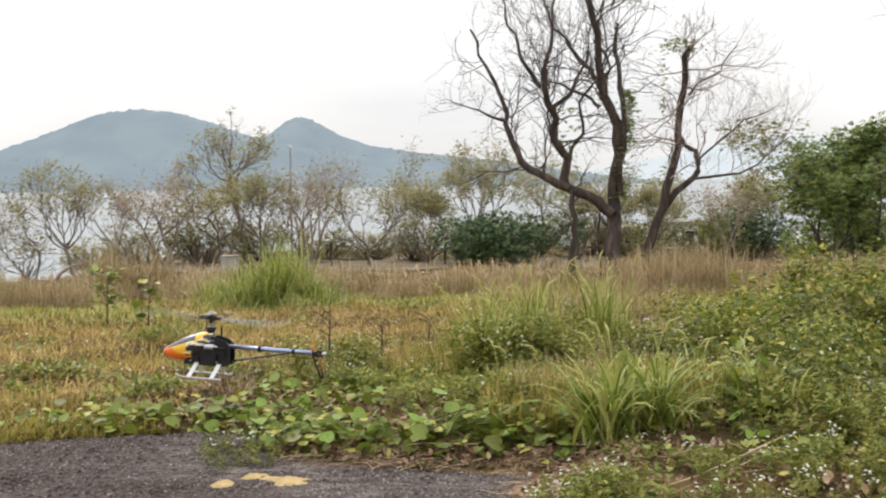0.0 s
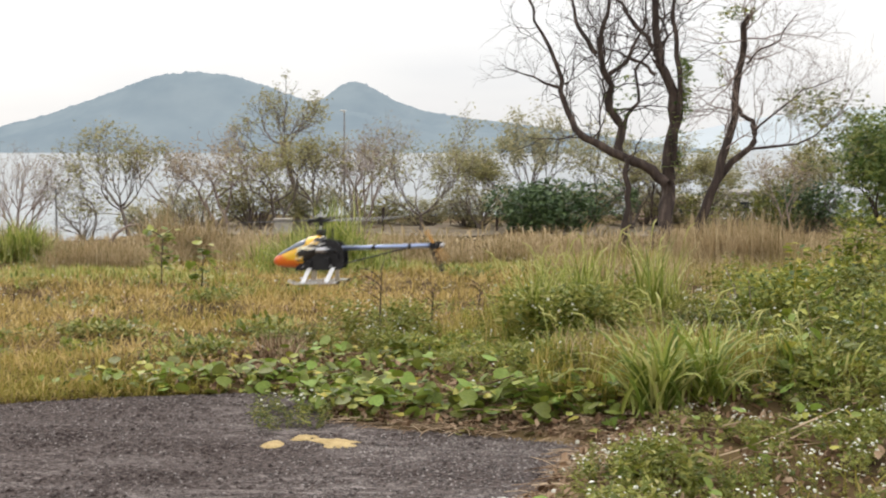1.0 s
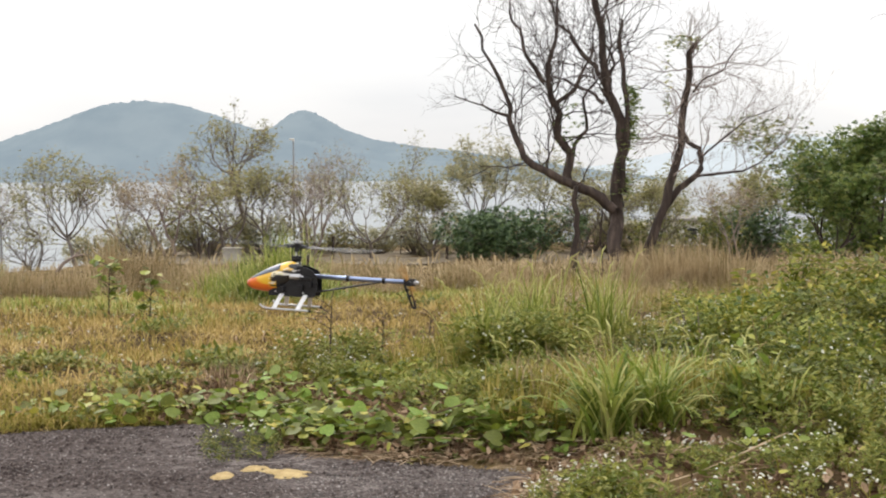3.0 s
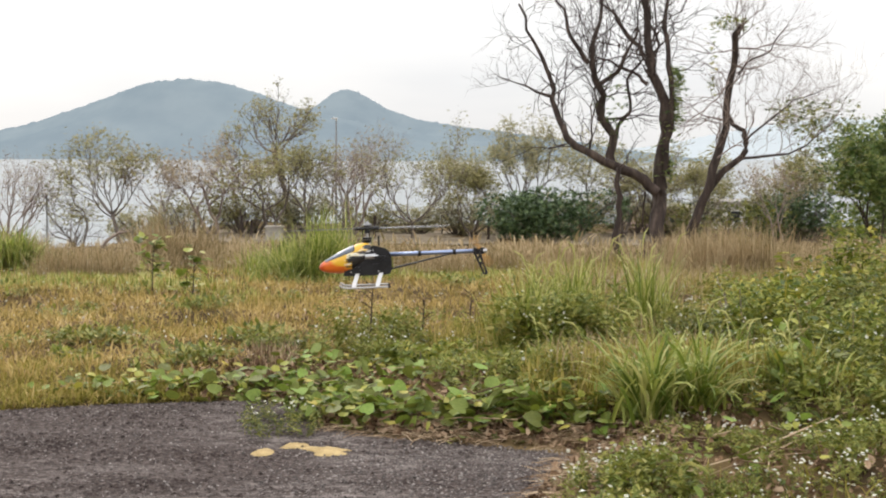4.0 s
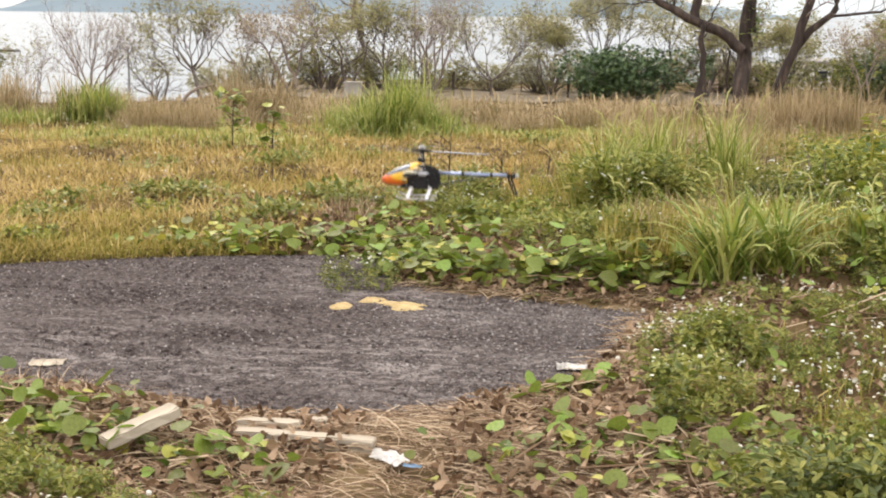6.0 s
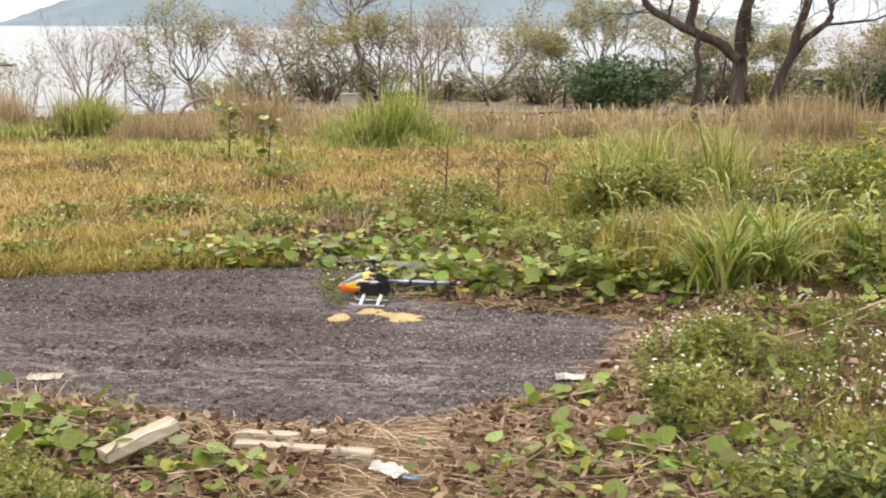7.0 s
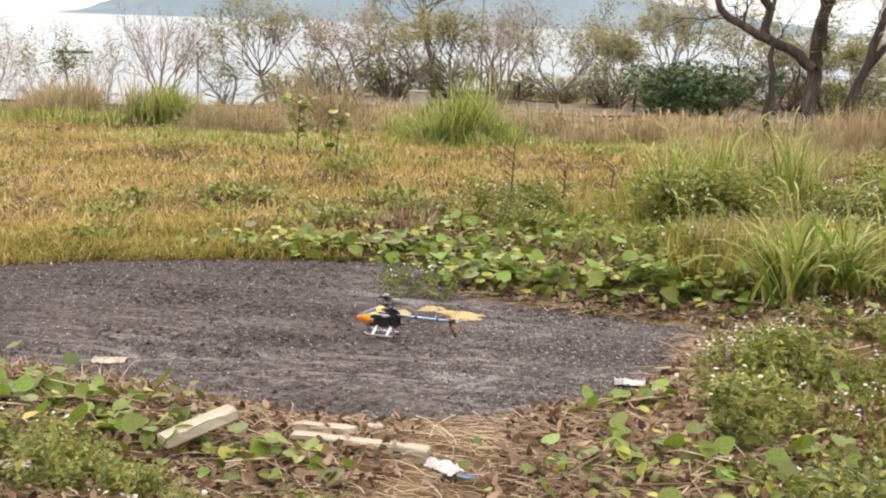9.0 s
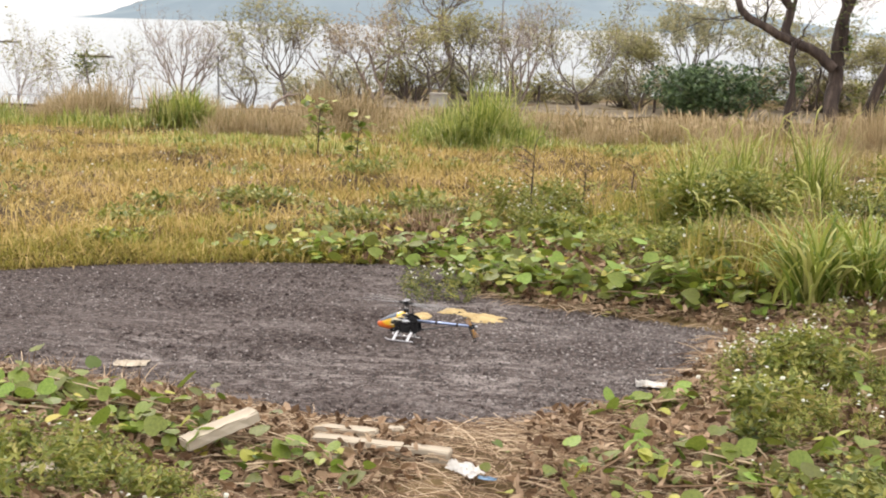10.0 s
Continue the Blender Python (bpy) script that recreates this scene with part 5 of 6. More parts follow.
def motions():
    walk(heli, [(t, pose(x, y, z, rx, ry, rz)) for t, x, y, z, rx, ry, rz in HELI])
    spin = [(k / FPS, 84.0 * k) for k in range(10 * FPS + 1)]
    walk(rotor, [(t, pose(0, 0, 0.236, 0, 0, a - 12)) for t, a in spin])
    walk(tail_rotor, [(t, pose(-0.452, 0.034, 0.128) @ pose(0, 0, 0, 0, a + 30, 0)) for t, a in spin])


# ================= vegetation =================
def spots(n, x0, x1, y0, y1, r, keep=None, clear=0.02):
    x, y = r.uniform(x0, x1, n), r.uniform(y0, y1, n)
    ok = pad_distance(x, y) > clear
    if keep is not None:
        ok &= r.uniform(0, 1, n) < keep(x, y)
    x, y = x[ok], y[ok]
    return np.stack([x, y, ground_z(x, y) - 0.005], -1)


def tufts(centres, per, radius, r):
    c = np.repeat(centres, per, axis=0)
    a, d = r.uniform(0, 6.28, len(c)), np.abs(r.normal(0, radius, len(c)))
    c = c + np.stack([np.cos(a) * d, np.sin(a) * d, np.zeros(len(c))], -1)
    c[:, 2] = ground_z(c[:, 0], c[:, 1]) - 0.01
    return c


def stuff(name, soup, mat, label, category):
    return tagged(part(name, soup, mat), label, category, kind="stuff")


def join(*soups):
    s = Soup()
    for v, t in soups:
        s.add(v, t)
    return s.get()


def right_edge(y):
    """Where the dry lawn ends and the weeds begin."""
    return np.interp(y, [9, 10.5, 12, 14, 17, 20, 23], [-3.2, -2.9, -1.6, -0.6, 0.2, 0.9, 1.5])


r = np.random.default_rng(101)
# short dry lawn
lawn = lambda x, y: smooth(0.5, -0.5, x - right_edge(y)) * (0.45 + 0.55 * smooth(-0.5, 0.4, wave(x, y, 2.1))) * smooth(21.5, 19.5, y)
pts = spots(96000, -10.5, 2.0, 9.0, 21.5, r, lawn, 0.0)
stuff("dry_grass", blades(pts, 0.16, 0.45, 0.0145, 0.25, r, 1.1), "dry_grass", "short trampled straw-coloured grass", "grass")
pts = tufts(spots(1500, -11.5, 1.5, 9.6, 21, r, lawn), 16, 0.08, r)
stuff("dry_grass", blades(pts, 0.2, 0.45, 0.009, 0.4, r, 0.9), "dry_grass", "loose tufts of dry grass", "grass")
# greener margin by the pad, and the green strip before the tall grass
margin = lambda x, y: smooth(1.5, 0.15, pad_distance(x, y)) * (y > 8.4) * (x < -2.2)
pts = spots(60000, -8.0, -2.0, 8.4, 11.8, r, margin, 0.0)
stuff("lawn_grass", blades(pts, 0.11, 0.4, 0.009, 0.4, r, 0.7), "lawn_grass", "short yellow-green grass along the asphalt", "grass")
strip = lambda x, y: smooth(-0.2, 0.5, wave(x, y, 0.9, 1.0)) * smooth(17.0, 18.5, y) * smooth(22, 20.5, y)
pts = spots(30000, -12, 3, 17, 22, r, strip)
stuff("lawn_grass", blades(pts, 0.17, 0.6, 0.014, 0.5, r), "green_blade", "low green grass before the tall dry grass", "grass")
patch = lambda x, y: smooth(0.45, 0.75, wave(x, y, 1.4, 2.0)) * smooth(0.3, -0.5, x - right_edge(y))
pts = spots(26000, -10, 1, 9.8, 18, r, patch)
stuff("lawn_grass", blades(pts, 0.13, 0.8, 0.012, 0.5, r), "lawn_grass", "green patches in the dry lawn", "grass")

mat_patch = lambda x, y: smooth(0.35, 0.7, wave(x, y, 2.6, 6.0)) * smooth(0.5, -0.5, x - right_edge(y))
pts = spots(46000, -11, 1.5, 10.3, 20, r, mat_patch)
stuff("matted_grass", blades(pts, 0.15, 0.35, 0.012, 0.2, r, 1.2), "dead_leaf", "matted brown withered grass", "grass")

# tall dry grass
def tall(n, x0, x1, y0, y1, h, per, keep, seed, width=0.011, spread=0.48, radius=0.24, low=0.3):
    rr = np.random.default_rng(seed)
    c = spots(n, x0, x1, y0, y1, rr, keep)
    hh = h * (low + (1.15 - low) * smooth(-0.6, 0.6, wave(c[:, 0], c[:, 1], 1.9, seed))) * rr.uniform(0.6, 1.15, len(c))
    return blades(tufts(c, per, radius, rr), np.repeat(hh, per), spread, width, 0.8, rr)


band = lambda x, y: 0.12 + 0.88 * smooth(-0.35, 0.35, wave(x, y, 0.9, 0.5))
dry_tall = [tall(110, -6.0, -4.2, 21.0, 23.0, 0.95, 50, band, 111, low=0.45), tall(300, -4.2, 1.5, 21.2, 24.0, 0.52, 50, band, 112),
            tall(200, 1.0, 3.2, 20.6, 24.0, 0.42, 46, band, 113), tall(120, 3.0, 4.6, 20.4, 22.2, 0.85, 56, None, 114, low=0.6), tall(190, 4.6, 8.5, 20.5, 25.5, 0.6, 50, band, 109), tall(50, -8.6, -7.7, 21.5, 22.8, 0.72, 50, None, 115, low=0.8),
            tall(200, 5.0, 12.0, 24, 30, 0.5, 50, band, 116), tall(90, -10.9, -9.85, 21.4, 23.0, 0.85, 56, None, 117, low=0.6), tall(60, -14.5, -10.9, 21.6, 23.2, 0.5, 50, band, 108), tall(60, -6.9, -5.7, 19.7, 20.6, 0.5, 60, None, 120, low=0.8),
            tall(650, -16.0, 9.0, 26, 36, 0.32, 36, lambda x, y: band(x, y) * (x > -0.345 * y), 118, width=0.016)]
stuff("tall_dry_grass", join(*dry_tall), "brown_grass", "tall feathery pinkish-brown dry grass", "grass")
rr = np.random.default_rng(119)
pl = spots(1500, -6.2, 8.5, 20.8, 24.5, rr, band)
pl[:, 2] += rr.uniform(0.25, 0.55, len(pl))
stuff("grass_plume", blades(pl, 0.22, 0.35, 0.03, 0.8, rr, 0.5), "brown_grass", "feathery seed heads of dry grass", "grass")
under = tall(1100, -14, 9, 20.0, 26, 0.3, 26, band, 125, width=0.013, spread=0.6)
stuff("tall_green_grass", under, "lawn_grass", "yellow-green grass growing between the dry grass", "grass")
green_tall = [tall(40, -3.6, -2.2, 20.0, 21.4, 0.95, 46, None, 121, width=0.015, spread=0.75, low=0.6), tall(60, -4.0, -1.7, 19.4, 21.6, 0.42, 40, None, 124, width=0.015, spread=0.75), tall(20, -8.4, -7.8, 21.3, 22.0, 0.8, 60, None, 122, width=0.018, spread=0.7, low=0.85),
              tall(60, -12.6, -8.4, 20.3, 21.6, 0.32, 40, None, 123, width=0.016), tall(50, -11.8, -9.9, 21.0, 22.0, 0.55, 46, None, 126, width=0.015, spread=0.6)]
stuff("tall_green_grass", join(*green_tall), "fresh_blade", "tall fresh green grass clumps", "grass")

# fountain-shaped green clumps among the weeds
def clump(x, y, n, h, radius, label, seed, mat="fresh_blade", width=0.017, stalks=9, start=(0.05, 0.55), bend=(0.6, 1.9)):
    rr = np.random.default_rng(seed)
    p = tufts(np.array([[x, y, 0.0]]), n, radius, rr)
    p[:, :2] -= [x, y]
    z = float(ground_z(x, y))
    p[:, 2] -= z
    e = thing("grass_clump", label, "grass clump", "green grass clumps", pose(x, y, z))
    tagged(part("blade_mass", arching(p, h, width, rr, start, bend), mat, e), kind="stuff")
    for _ in range(stalks):
        s = Soup()
        a = rr.uniform(0, 6.28)
        q = rr.normal(0, radius, 2)
        top = h * rr.uniform(0.85, 1.15)
        tube(s, [(q[0], q[1], 0), (q[0] + 0.06 * math.cos(a), q[1] + 0.06 * math.sin(a), top * 0.65), (q[0] + 0.15 * math.cos(a), q[1] + 0.15 * math.sin(a), top)], [0.005, 0.004, 0.003], 4)
        tube(s, [(q[0] + 0.12 * math.cos(a), q[1] + 0.12 * math.sin(a), top * 0.9), (q[0] + 0.17 * math.cos(a), q[1] + 0.17 * math.sin(a), top * 1.03), (q[0] + 0.26 * math.cos(a), q[1] + 0.26 * math.sin(a), top * 1.08)], [0.004, 0.009, 0.003], 4)
        part("stalk", s.get(), "green_blade", e, "pale stalk with a nodding seed head")


clump(1.12, 8.8, 210, 0.72, 0.1, "arching fountain of bright green grass blades", 131, width=0.022, stalks=3, start=(0.05, 0.65), bend=(0.7, 2.1))
clump(1.48, 8.9, 170, 0.66, 0.1, "arching fountain of bright green grass blades", 132, width=0.021, stalks=2, start=(0.1, 0.75), bend=(0.7, 2.1))
clump(0.42, 11.95, 210, 0.9, 0.15, "tall upright bright green grass clump", 133, "green_blade", 0.014, 8, (0.0, 0.35), (0.1, 1.2))
clump(0.8, 12.2, 230, 0.95, 0.2, "tall upright bright green grass clump", 134, "green_blade", 0.014, 9, (0.0, 0.35), (0.1, 1.2))
clump(1.6, 12.9, 180, 0.9, 0.16, "tall upright bright green grass clump", 135, "green_blade", 0.014, 7, (0.0, 0.4), (0.1, 1.2))
clump(1.95, 10.1, 90, 0.5, 0.14, "loose green grass among white flowers", 136, stalks=3)
clump(0.6, 10.5, 130, 0.38, 0.2, "loose green grass among white flowers", 137, stalks=3)
clump(2.6, 11.2, 120, 0.5, 0.2, "loose green grass among white flowers", 138, stalks=4)
clump(2.2, 9.3, 90, 0.42, 0.18, "loose green grass among white flowers", 139, stalks=3)

# weeds with white flowers: single plants, each a stem with side shoots and whorls of pointed leaves
def weed_plant(seed, tiers, leaf):
    """A plant one unit high, as (verts, tris), with the tops of its shoots."""
    r = np.random.default_rng(seed)
    plant, tops = Soup(), []
    shoots = [(np.zeros(3), np.array([r.normal(0, 0.1), r.normal(0, 0.1), 1.0]), tiers)]
    for _ in range(2):
        a, z = r.uniform(0, 6.28), r.uniform(0.25, 0.55)
        shoots.append((np.array([0, 0, z]), np.array([0.28 * math.cos(a), 0.28 * math.sin(a), (1 - z) * r.uniform(0.6, 1.0)]), tiers - 2))
    for start, way, n in shoots:
        w = 0.012
        plant.add([start - [w, 0, 0], start + [w, 0, 0], start + way, start - [0, w, 0], start + [0, w, 0]], [(0, 1, 2), (3, 4, 2)])
        for k in range(n):
            f = (0.2 if start[2] == 0 else 0.4) + (1 - 0.3) * k / max(1, n - 1)
            at = start + way * min(f, 1.0)
            size = leaf * (1.15 - 0.55 * f)
            a0 = r.uniform(0, 6.28)
            for q in range(3):
                a = a0 + q * 2.09 + r.normal(0, 0.3)
                v, t = scatter(OVAL, (at + [-math.sin(a) * 0.05, math.cos(a) * 0.05, 0])[None], np.array([a]), np.array([r.normal(0.15, 0.4)]), np.array([size * r.uniform(0.7, 1.2)]), np.array([r.normal(0, 0.35)]))
                plant.add(v, t)
        tops.append(start + way)
    return plant.get(), np.array(tops)


PLANTS = [weed_plant(500 + k, 5, 0.27) for k in range(6)]
TALL_PLANTS = [weed_plant(520 + k, 7, 0.17) for k in range(6)]


def weeds(name, n, x0, x1, y0, y1, h, keep, seed, label, flowers=0, mat="weed_leaf", lumps=1.0, taper=None):
    rr = np.random.default_rng(seed)
    p = spots(n, x0, x1, y0, y1, rr, keep, 0.05)
    p = p[rr.uniform(0, 1, len(p)) < 0.12 + 0.88 * smooth(-0.4, 0.25, wave(p[:, 0], p[:, 1], 3.3 * lumps, seed * 1.7))]
    hh = h * (0.4 + 0.8 * smooth(-0.7, 0.8, wave(p[:, 0], p[:, 1], 2.6 * lumps, seed) + 0.4 * wave(p[:, 0], p[:, 1], 7.0, seed))) * rr.uniform(0.45, 1.3, len(p))
    hh = hh * (0.5 + 0.5 * smooth(0.0, 0.35, pad_distance(p[:, 0], p[:, 1])))
    if taper is not None:
        hh = hh * taper(p[:, 0], p[:, 1])
    which = rr.integers(0, 6, len(p))
    soups, heads = [], []
    for k, (plant, tops) in enumerate(TALL_PLANTS if h > 0.4 else PLANTS):
        at, size = p[which == k], hh[which == k]
        if len(at) == 0:
            continue
        yaw = rr.uniform(0, 6.28, len(at))
        soups.append(scatter(plant, at, yaw, rr.normal(0, 0.22, len(at)), size))
        tv = tops[None] * size[:, None, None]
        c, sn = np.cos(yaw)[:, None], np.sin(yaw)[:, None]
        heads.append((np.stack([tv[..., 0] * c - tv[..., 1] * sn, tv[..., 0] * sn + tv[..., 1] * c, tv[..., 2] * 1.04 + 0.02], -1) + at[:, None]).reshape(-1, 3))
    stuff(name, join(*soups), mat, label, "weeds")
    if flowers:
        f = np.concatenate(heads)
        f = f[rr.uniform(0, 1, len(f)) < smooth(-0.5, 0.6, wave(f[:, 0], f[:, 1], 4.1, seed * 0.9)) * 1.6 * flowers / len(f)]
        f = np.repeat(f, 2, axis=0) + rr.normal(0, 0.022, (2 * len(f), 3))
        q = len(f)
        stuff("white_flower", scatter(FLOWER, f, rr.uniform(0, 6.28, q), rr.normal(0.3, 0.6, q), rr.uniform(0.007, 0.017, q)), "petal", "small white daisy-like flowers on weeds", "flowers")


right_of = lambda x, y: smooth(-0.3, 0.5, x - right_edge(y))
near_edge = lambda x, y: smooth(-0.02, 0.3, x - np.interp(y, [5.4, 6.2, 7.0, 7.5, 8.1, 8.6, 9], [0.5, 0.42, 0.27, 0.33, 0.42, 1.0, 1.6]))
in_front = lambda x, y: 1 - 0.6 * smooth(7.1, 7.8, y) * smooth(2.4, 1.7, x)      # lower before the fountain of grass
weeds("weeds", 1500, 0.3, 3.4, 5.7, 9.2, 0.13, near_edge, 155, "low green ground cover among flowering weeds", 160, "weed_leaf", 1.7)
weeds("weeds", 1250, 0.2, 3.3, 5.7, 8.7, 0.27, near_edge, 141, "leafy green weeds at the asphalt edge", 330, taper=in_front)
weeds("weeds", 500, 0.2, 3.3, 5.7, 8.7, 0.22, lambda x, y: near_edge(x, y) * smooth(-0.2, 0.5, wave(x, y, 2.2, 9.0)), 151, "dark leafy green weeds at the asphalt edge", 60, "deep_leaf", taper=in_front)
weeds("weeds", 850, 1.5, 5.0, 8.3, 12.5, 0.34, None, 142, "thick green weeds with small white flowers", 200)
weeds("weeds", 350, 1.7, 5.0, 8.8, 12.5, 0.34, None, 152, "dark leafy weeds among white flowers", 0, "deep_leaf")
weeds("weeds", 1300, -1.2, 5.5, 11.2, 17.0, 0.28, right_of, 143, "mixed low green and yellow weeds", 190, "leaf", 0.7)
weeds("weeds", 420, 2.4, 6.5, 11.5, 15.5, 0.5, None, 144, "bushy green weeds with white flowers", 160)
weeds("weeds", 800, 0.0, 1.8, 11.0, 12.4, 0.5, lambda x, y: np.exp(-((x - 0.8) / 0.45) ** 2 - ((y - 11.65) / 0.35) ** 2), 145, "leafy weeds under the grass clump", 60, "weed_leaf", 1.3)
weeds("weeds", 1300, -2.0, 0.4, 11.2, 13.4, 0.42, lambda x, y: np.exp(-((x + 0.6) / 0.7) ** 2 - ((y - 12.3) / 0.6) ** 2), 146, "leafy weed mound with white flowers", 120)
weeds("weeds", 420, -0.5, 0.8, 9.3, 11.5, 0.2, None, 147, "low green weeds behind the vines", 30)
by_boards = lambda x, y: 1.0 - ((x > -1.75) & (y > 4.7)) - ((x > -2.2) & (x <= -1.75) & (y > 5.0))
weeds("weeds", 520, -3.6, -0.9, 4.2, 5.2, 0.19, by_boards, 148, "low green weeds with white flowers", 50, "weed_leaf", 1.6)
weeds("weeds", 160, -3.6, -1.0, 4.0, 5.2, 0.14, by_boards, 158, "low dark green weeds in dry straw", 0, "deep_leaf", 1.6)
weeds("weeds", 800, 0.2, 1.9, 4.0, 5.9, 0.24, lambda x, y: smooth(0.0, 0.5, x - 0.5 + (y - 5) * 0.2), 149, "leafy green weeds beside dead leaves", 30, "deep_leaf")
rr = np.random.default_rng(151)
sp = np.stack([rr.uniform(-1.75, -1.2, 46), rr.uniform(8.8, 9.75, 46), np.zeros(46)], -1)
stuff("pad_weed", join(*(scatter(PLANTS[k][0], sp[k::6], rr.uniform(0, 6.28, len(sp[k::6])), rr.normal(0, 0.2, len(sp[k::6])), rr.uniform(0.07, 0.17, len(sp[k::6]))) for k in range(6))), "deep_leaf", "thin weeds growing out of the asphalt", "weeds")
pf = np.stack([rr.uniform(-1.7, -1.25, 26), rr.uniform(9.2, 9.7, 26), rr.uniform(0.1, 0.2, 26)], -1)
stuff("white_flower", scatter(FLOWER, pf, rr.uniform(0, 6.28, 26), rr.normal(0, 0.5, 26), rr.uniform(0.007, 0.014, 26)), "petal", "small white flowers on asphalt weeds", "flowers")
rosettes = spots(34, -9.5, -0.5, 10.5, 18, rr, lambda x, y: smooth(0.2, -0.5, x - right_edge(y)))
rosettes = np.concatenate([rosettes] + [np.array([[x, y, 0.02]]) + rr.normal(0, 1, (n, 3)) * [w, 0.6 * w, 0] for x, y, n, w in ((-4.8, 11.5, 5, 0.18), (-4.9, 12.4, 3, 0.15), (-4.0, 12.8, 9, 0.3), (-2.4, 13.1, 6, 0.25), (-2.9, 11.8, 8, 0.3), (-0.2, 19.0, 5, 0.3), (-3.4, 15.4, 5, 0.25))])
rosettes[:, 2] = ground_z(rosettes[:, 0], rosettes[:, 1])
ro = np.repeat(rosettes, 60, axis=0) + np.concatenate([rr.normal(0, 0.13, (len(rosettes) * 60, 2)), rr.uniform(0.02, 0.14, (len(rosettes) * 60, 1))], 1)
stuff("weeds", scatter(LEAFLET, ro, rr.uniform(0, 6.28, len(ro)), rr.normal(0.2, 0.5, len(ro)), rr.uniform(0.05, 0.12, len(ro))), "weed_leaf", "low broad-leaved weeds in dry grass", "weeds")
fl = spots(420, -9, 2, 11, 21, rr, None)
fl[:, 2] += rr.uniform(0.1, 0.3, len(fl))
stuff("white_flower", scatter(FLOWER, fl, rr.uniform(0, 6.28, len(fl)), rr.normal(0.5, 0.5, len(fl)), rr.uniform(0.008, 0.016, len(fl))), "petal", "scattered small white flowers", "flowers")

for x0, x1, y0, y1, n, h, mat, lab in ((1.2, 3.4, 5.8, 7.6, 2200, 0.2, "lawn_grass", "yellow-green grass among weeds"), (0.3, 5.5, 9.0, 13.5, 26000, 0.34, "lawn_grass", "yellow-green grass among weeds"), (-1.0, 7.0, 12.0, 20.5, 33000, 0.36, "lawn_grass", "tangled yellow-green grass and weeds"),
                                   (0.5, 7.0, 9.5, 20, 30000, 0.4, "brown_grass", "dry brown stalks among green weeds")):
    gp = spots(n, x0, x1, y0, y1, rr, lambda x, y: right_of(x, y) * (0.08 + 0.92 * smooth(-0.2, 0.5, wave(x, y, 1.7, 4.0 + n * 0.001))), 0.15)
    stuff("weed_grass", blades(gp, h, 0.55, 0.011, 0.7, rr), mat, lab, "grass")

for cx0, cy0, w0, h0, n0, k0, m0 in ((2.7, 11.3, 0.8, 0.5, 600, 191, "weed_leaf"), (3.9, 12.8, 0.9, 0.75, 800, 192, "leaf"), (2.2, 13.8, 0.8, 0.5, 500, 193, "weed_leaf"), (4.6, 14.5, 1.0, 0.75, 800, 194, "weed_leaf"),
                                   (3.0, 9.8, 0.6, 0.42, 500, 195, "deep_leaf"), (1.9, 11.9, 0.5, 0.45, 350, 196, "deep_leaf"), (5.4, 17.0, 1.2, 0.75, 700, 197, "leaf")):
    weeds("weed_bush", n0, cx0 - 2 * w0, cx0 + 2 * w0, cy0 - 1.5 * w0, cy0 + 1.5 * w0, h0, lambda x, y: np.exp(-((x - cx0) / w0) ** 2 - ((y - cy0) / (0.7 * w0)) ** 2), k0, "bushy mound of leafy weeds and flowers", 70, m0)

# saplings and dry stalks standing in the lawn
def sapling(x, y, h, label, leaf, n, size, seed, name="sapling"):
    rr = np.random.default_rng(seed)
    z = float(ground_z(x, y))
    e = thing(name, label, "sapling", "saplings", pose(x, y, z))
    s, tips = Soup(), []
    tube(s, [(0, 0, -0.03), (0.01, 0, h * 0.5), (0.03, 0, h)], [0.011, 0.008, 0.004], 5)
    part("stem", s.get(), "bark", e)
    for k in range(9):
        zz = h * (0.3 + 0.7 * k / 8)
        a = rr.uniform(0, 6.28)
        l = 0.28 * h * rr.uniform(0.5, 1.1)
        q = np.array([math.cos(a) * l, math.sin(a) * l, zz + l * 0.5])
        s = Soup()
        tube(s, [(0.02 * zz / h, 0, zz), q * [0.5, 0.5, 1] - [0, 0, l * 0.1], q], [0.005, 0.004, 0.002], 4)
        part("twig", s.get(), "bark", e)
        tips += [q, q * [0.6, 0.6, 1]]
    at = np.repeat(np.array(tips), n, axis=0) + rr.normal(0, 0.05, (len(tips) * n, 3))
    if n:
        part("foliage", scatter(HEART if size > 0.08 else LEAFLET, at, rr.uniform(0, 6.28, len(at)), rr.normal(0.1, 0.5, len(at)), rr.uniform(0.6, 1.2, len(at)) * size), leaf, e)

sapling(-3.62, 15.67, 0.62, "slender sapling with large yellow-green leaves", "fresh_blade", 2, 0.11, 161)
sapling(-4.61, 17.53, 0.68, "slender leafy green sapling", "fresh_blade", 5, 0.09, 162)
sapling(-1.1, 12.1, 0.8, "dry brown seeding weed stalk", "dead_leaf", 7, 0.045, 163, "weed_stalk")
sapling(-0.18, 13.5, 0.5, "dry brown seeding weed stalk", "dead_leaf", 7, 0.045, 164, "weed_stalk")
sapling(-0.65, 12.9, 0.55, "dry brown seeding weed stalk", "dead_leaf", 7, 0.045, 165, "weed_stalk")

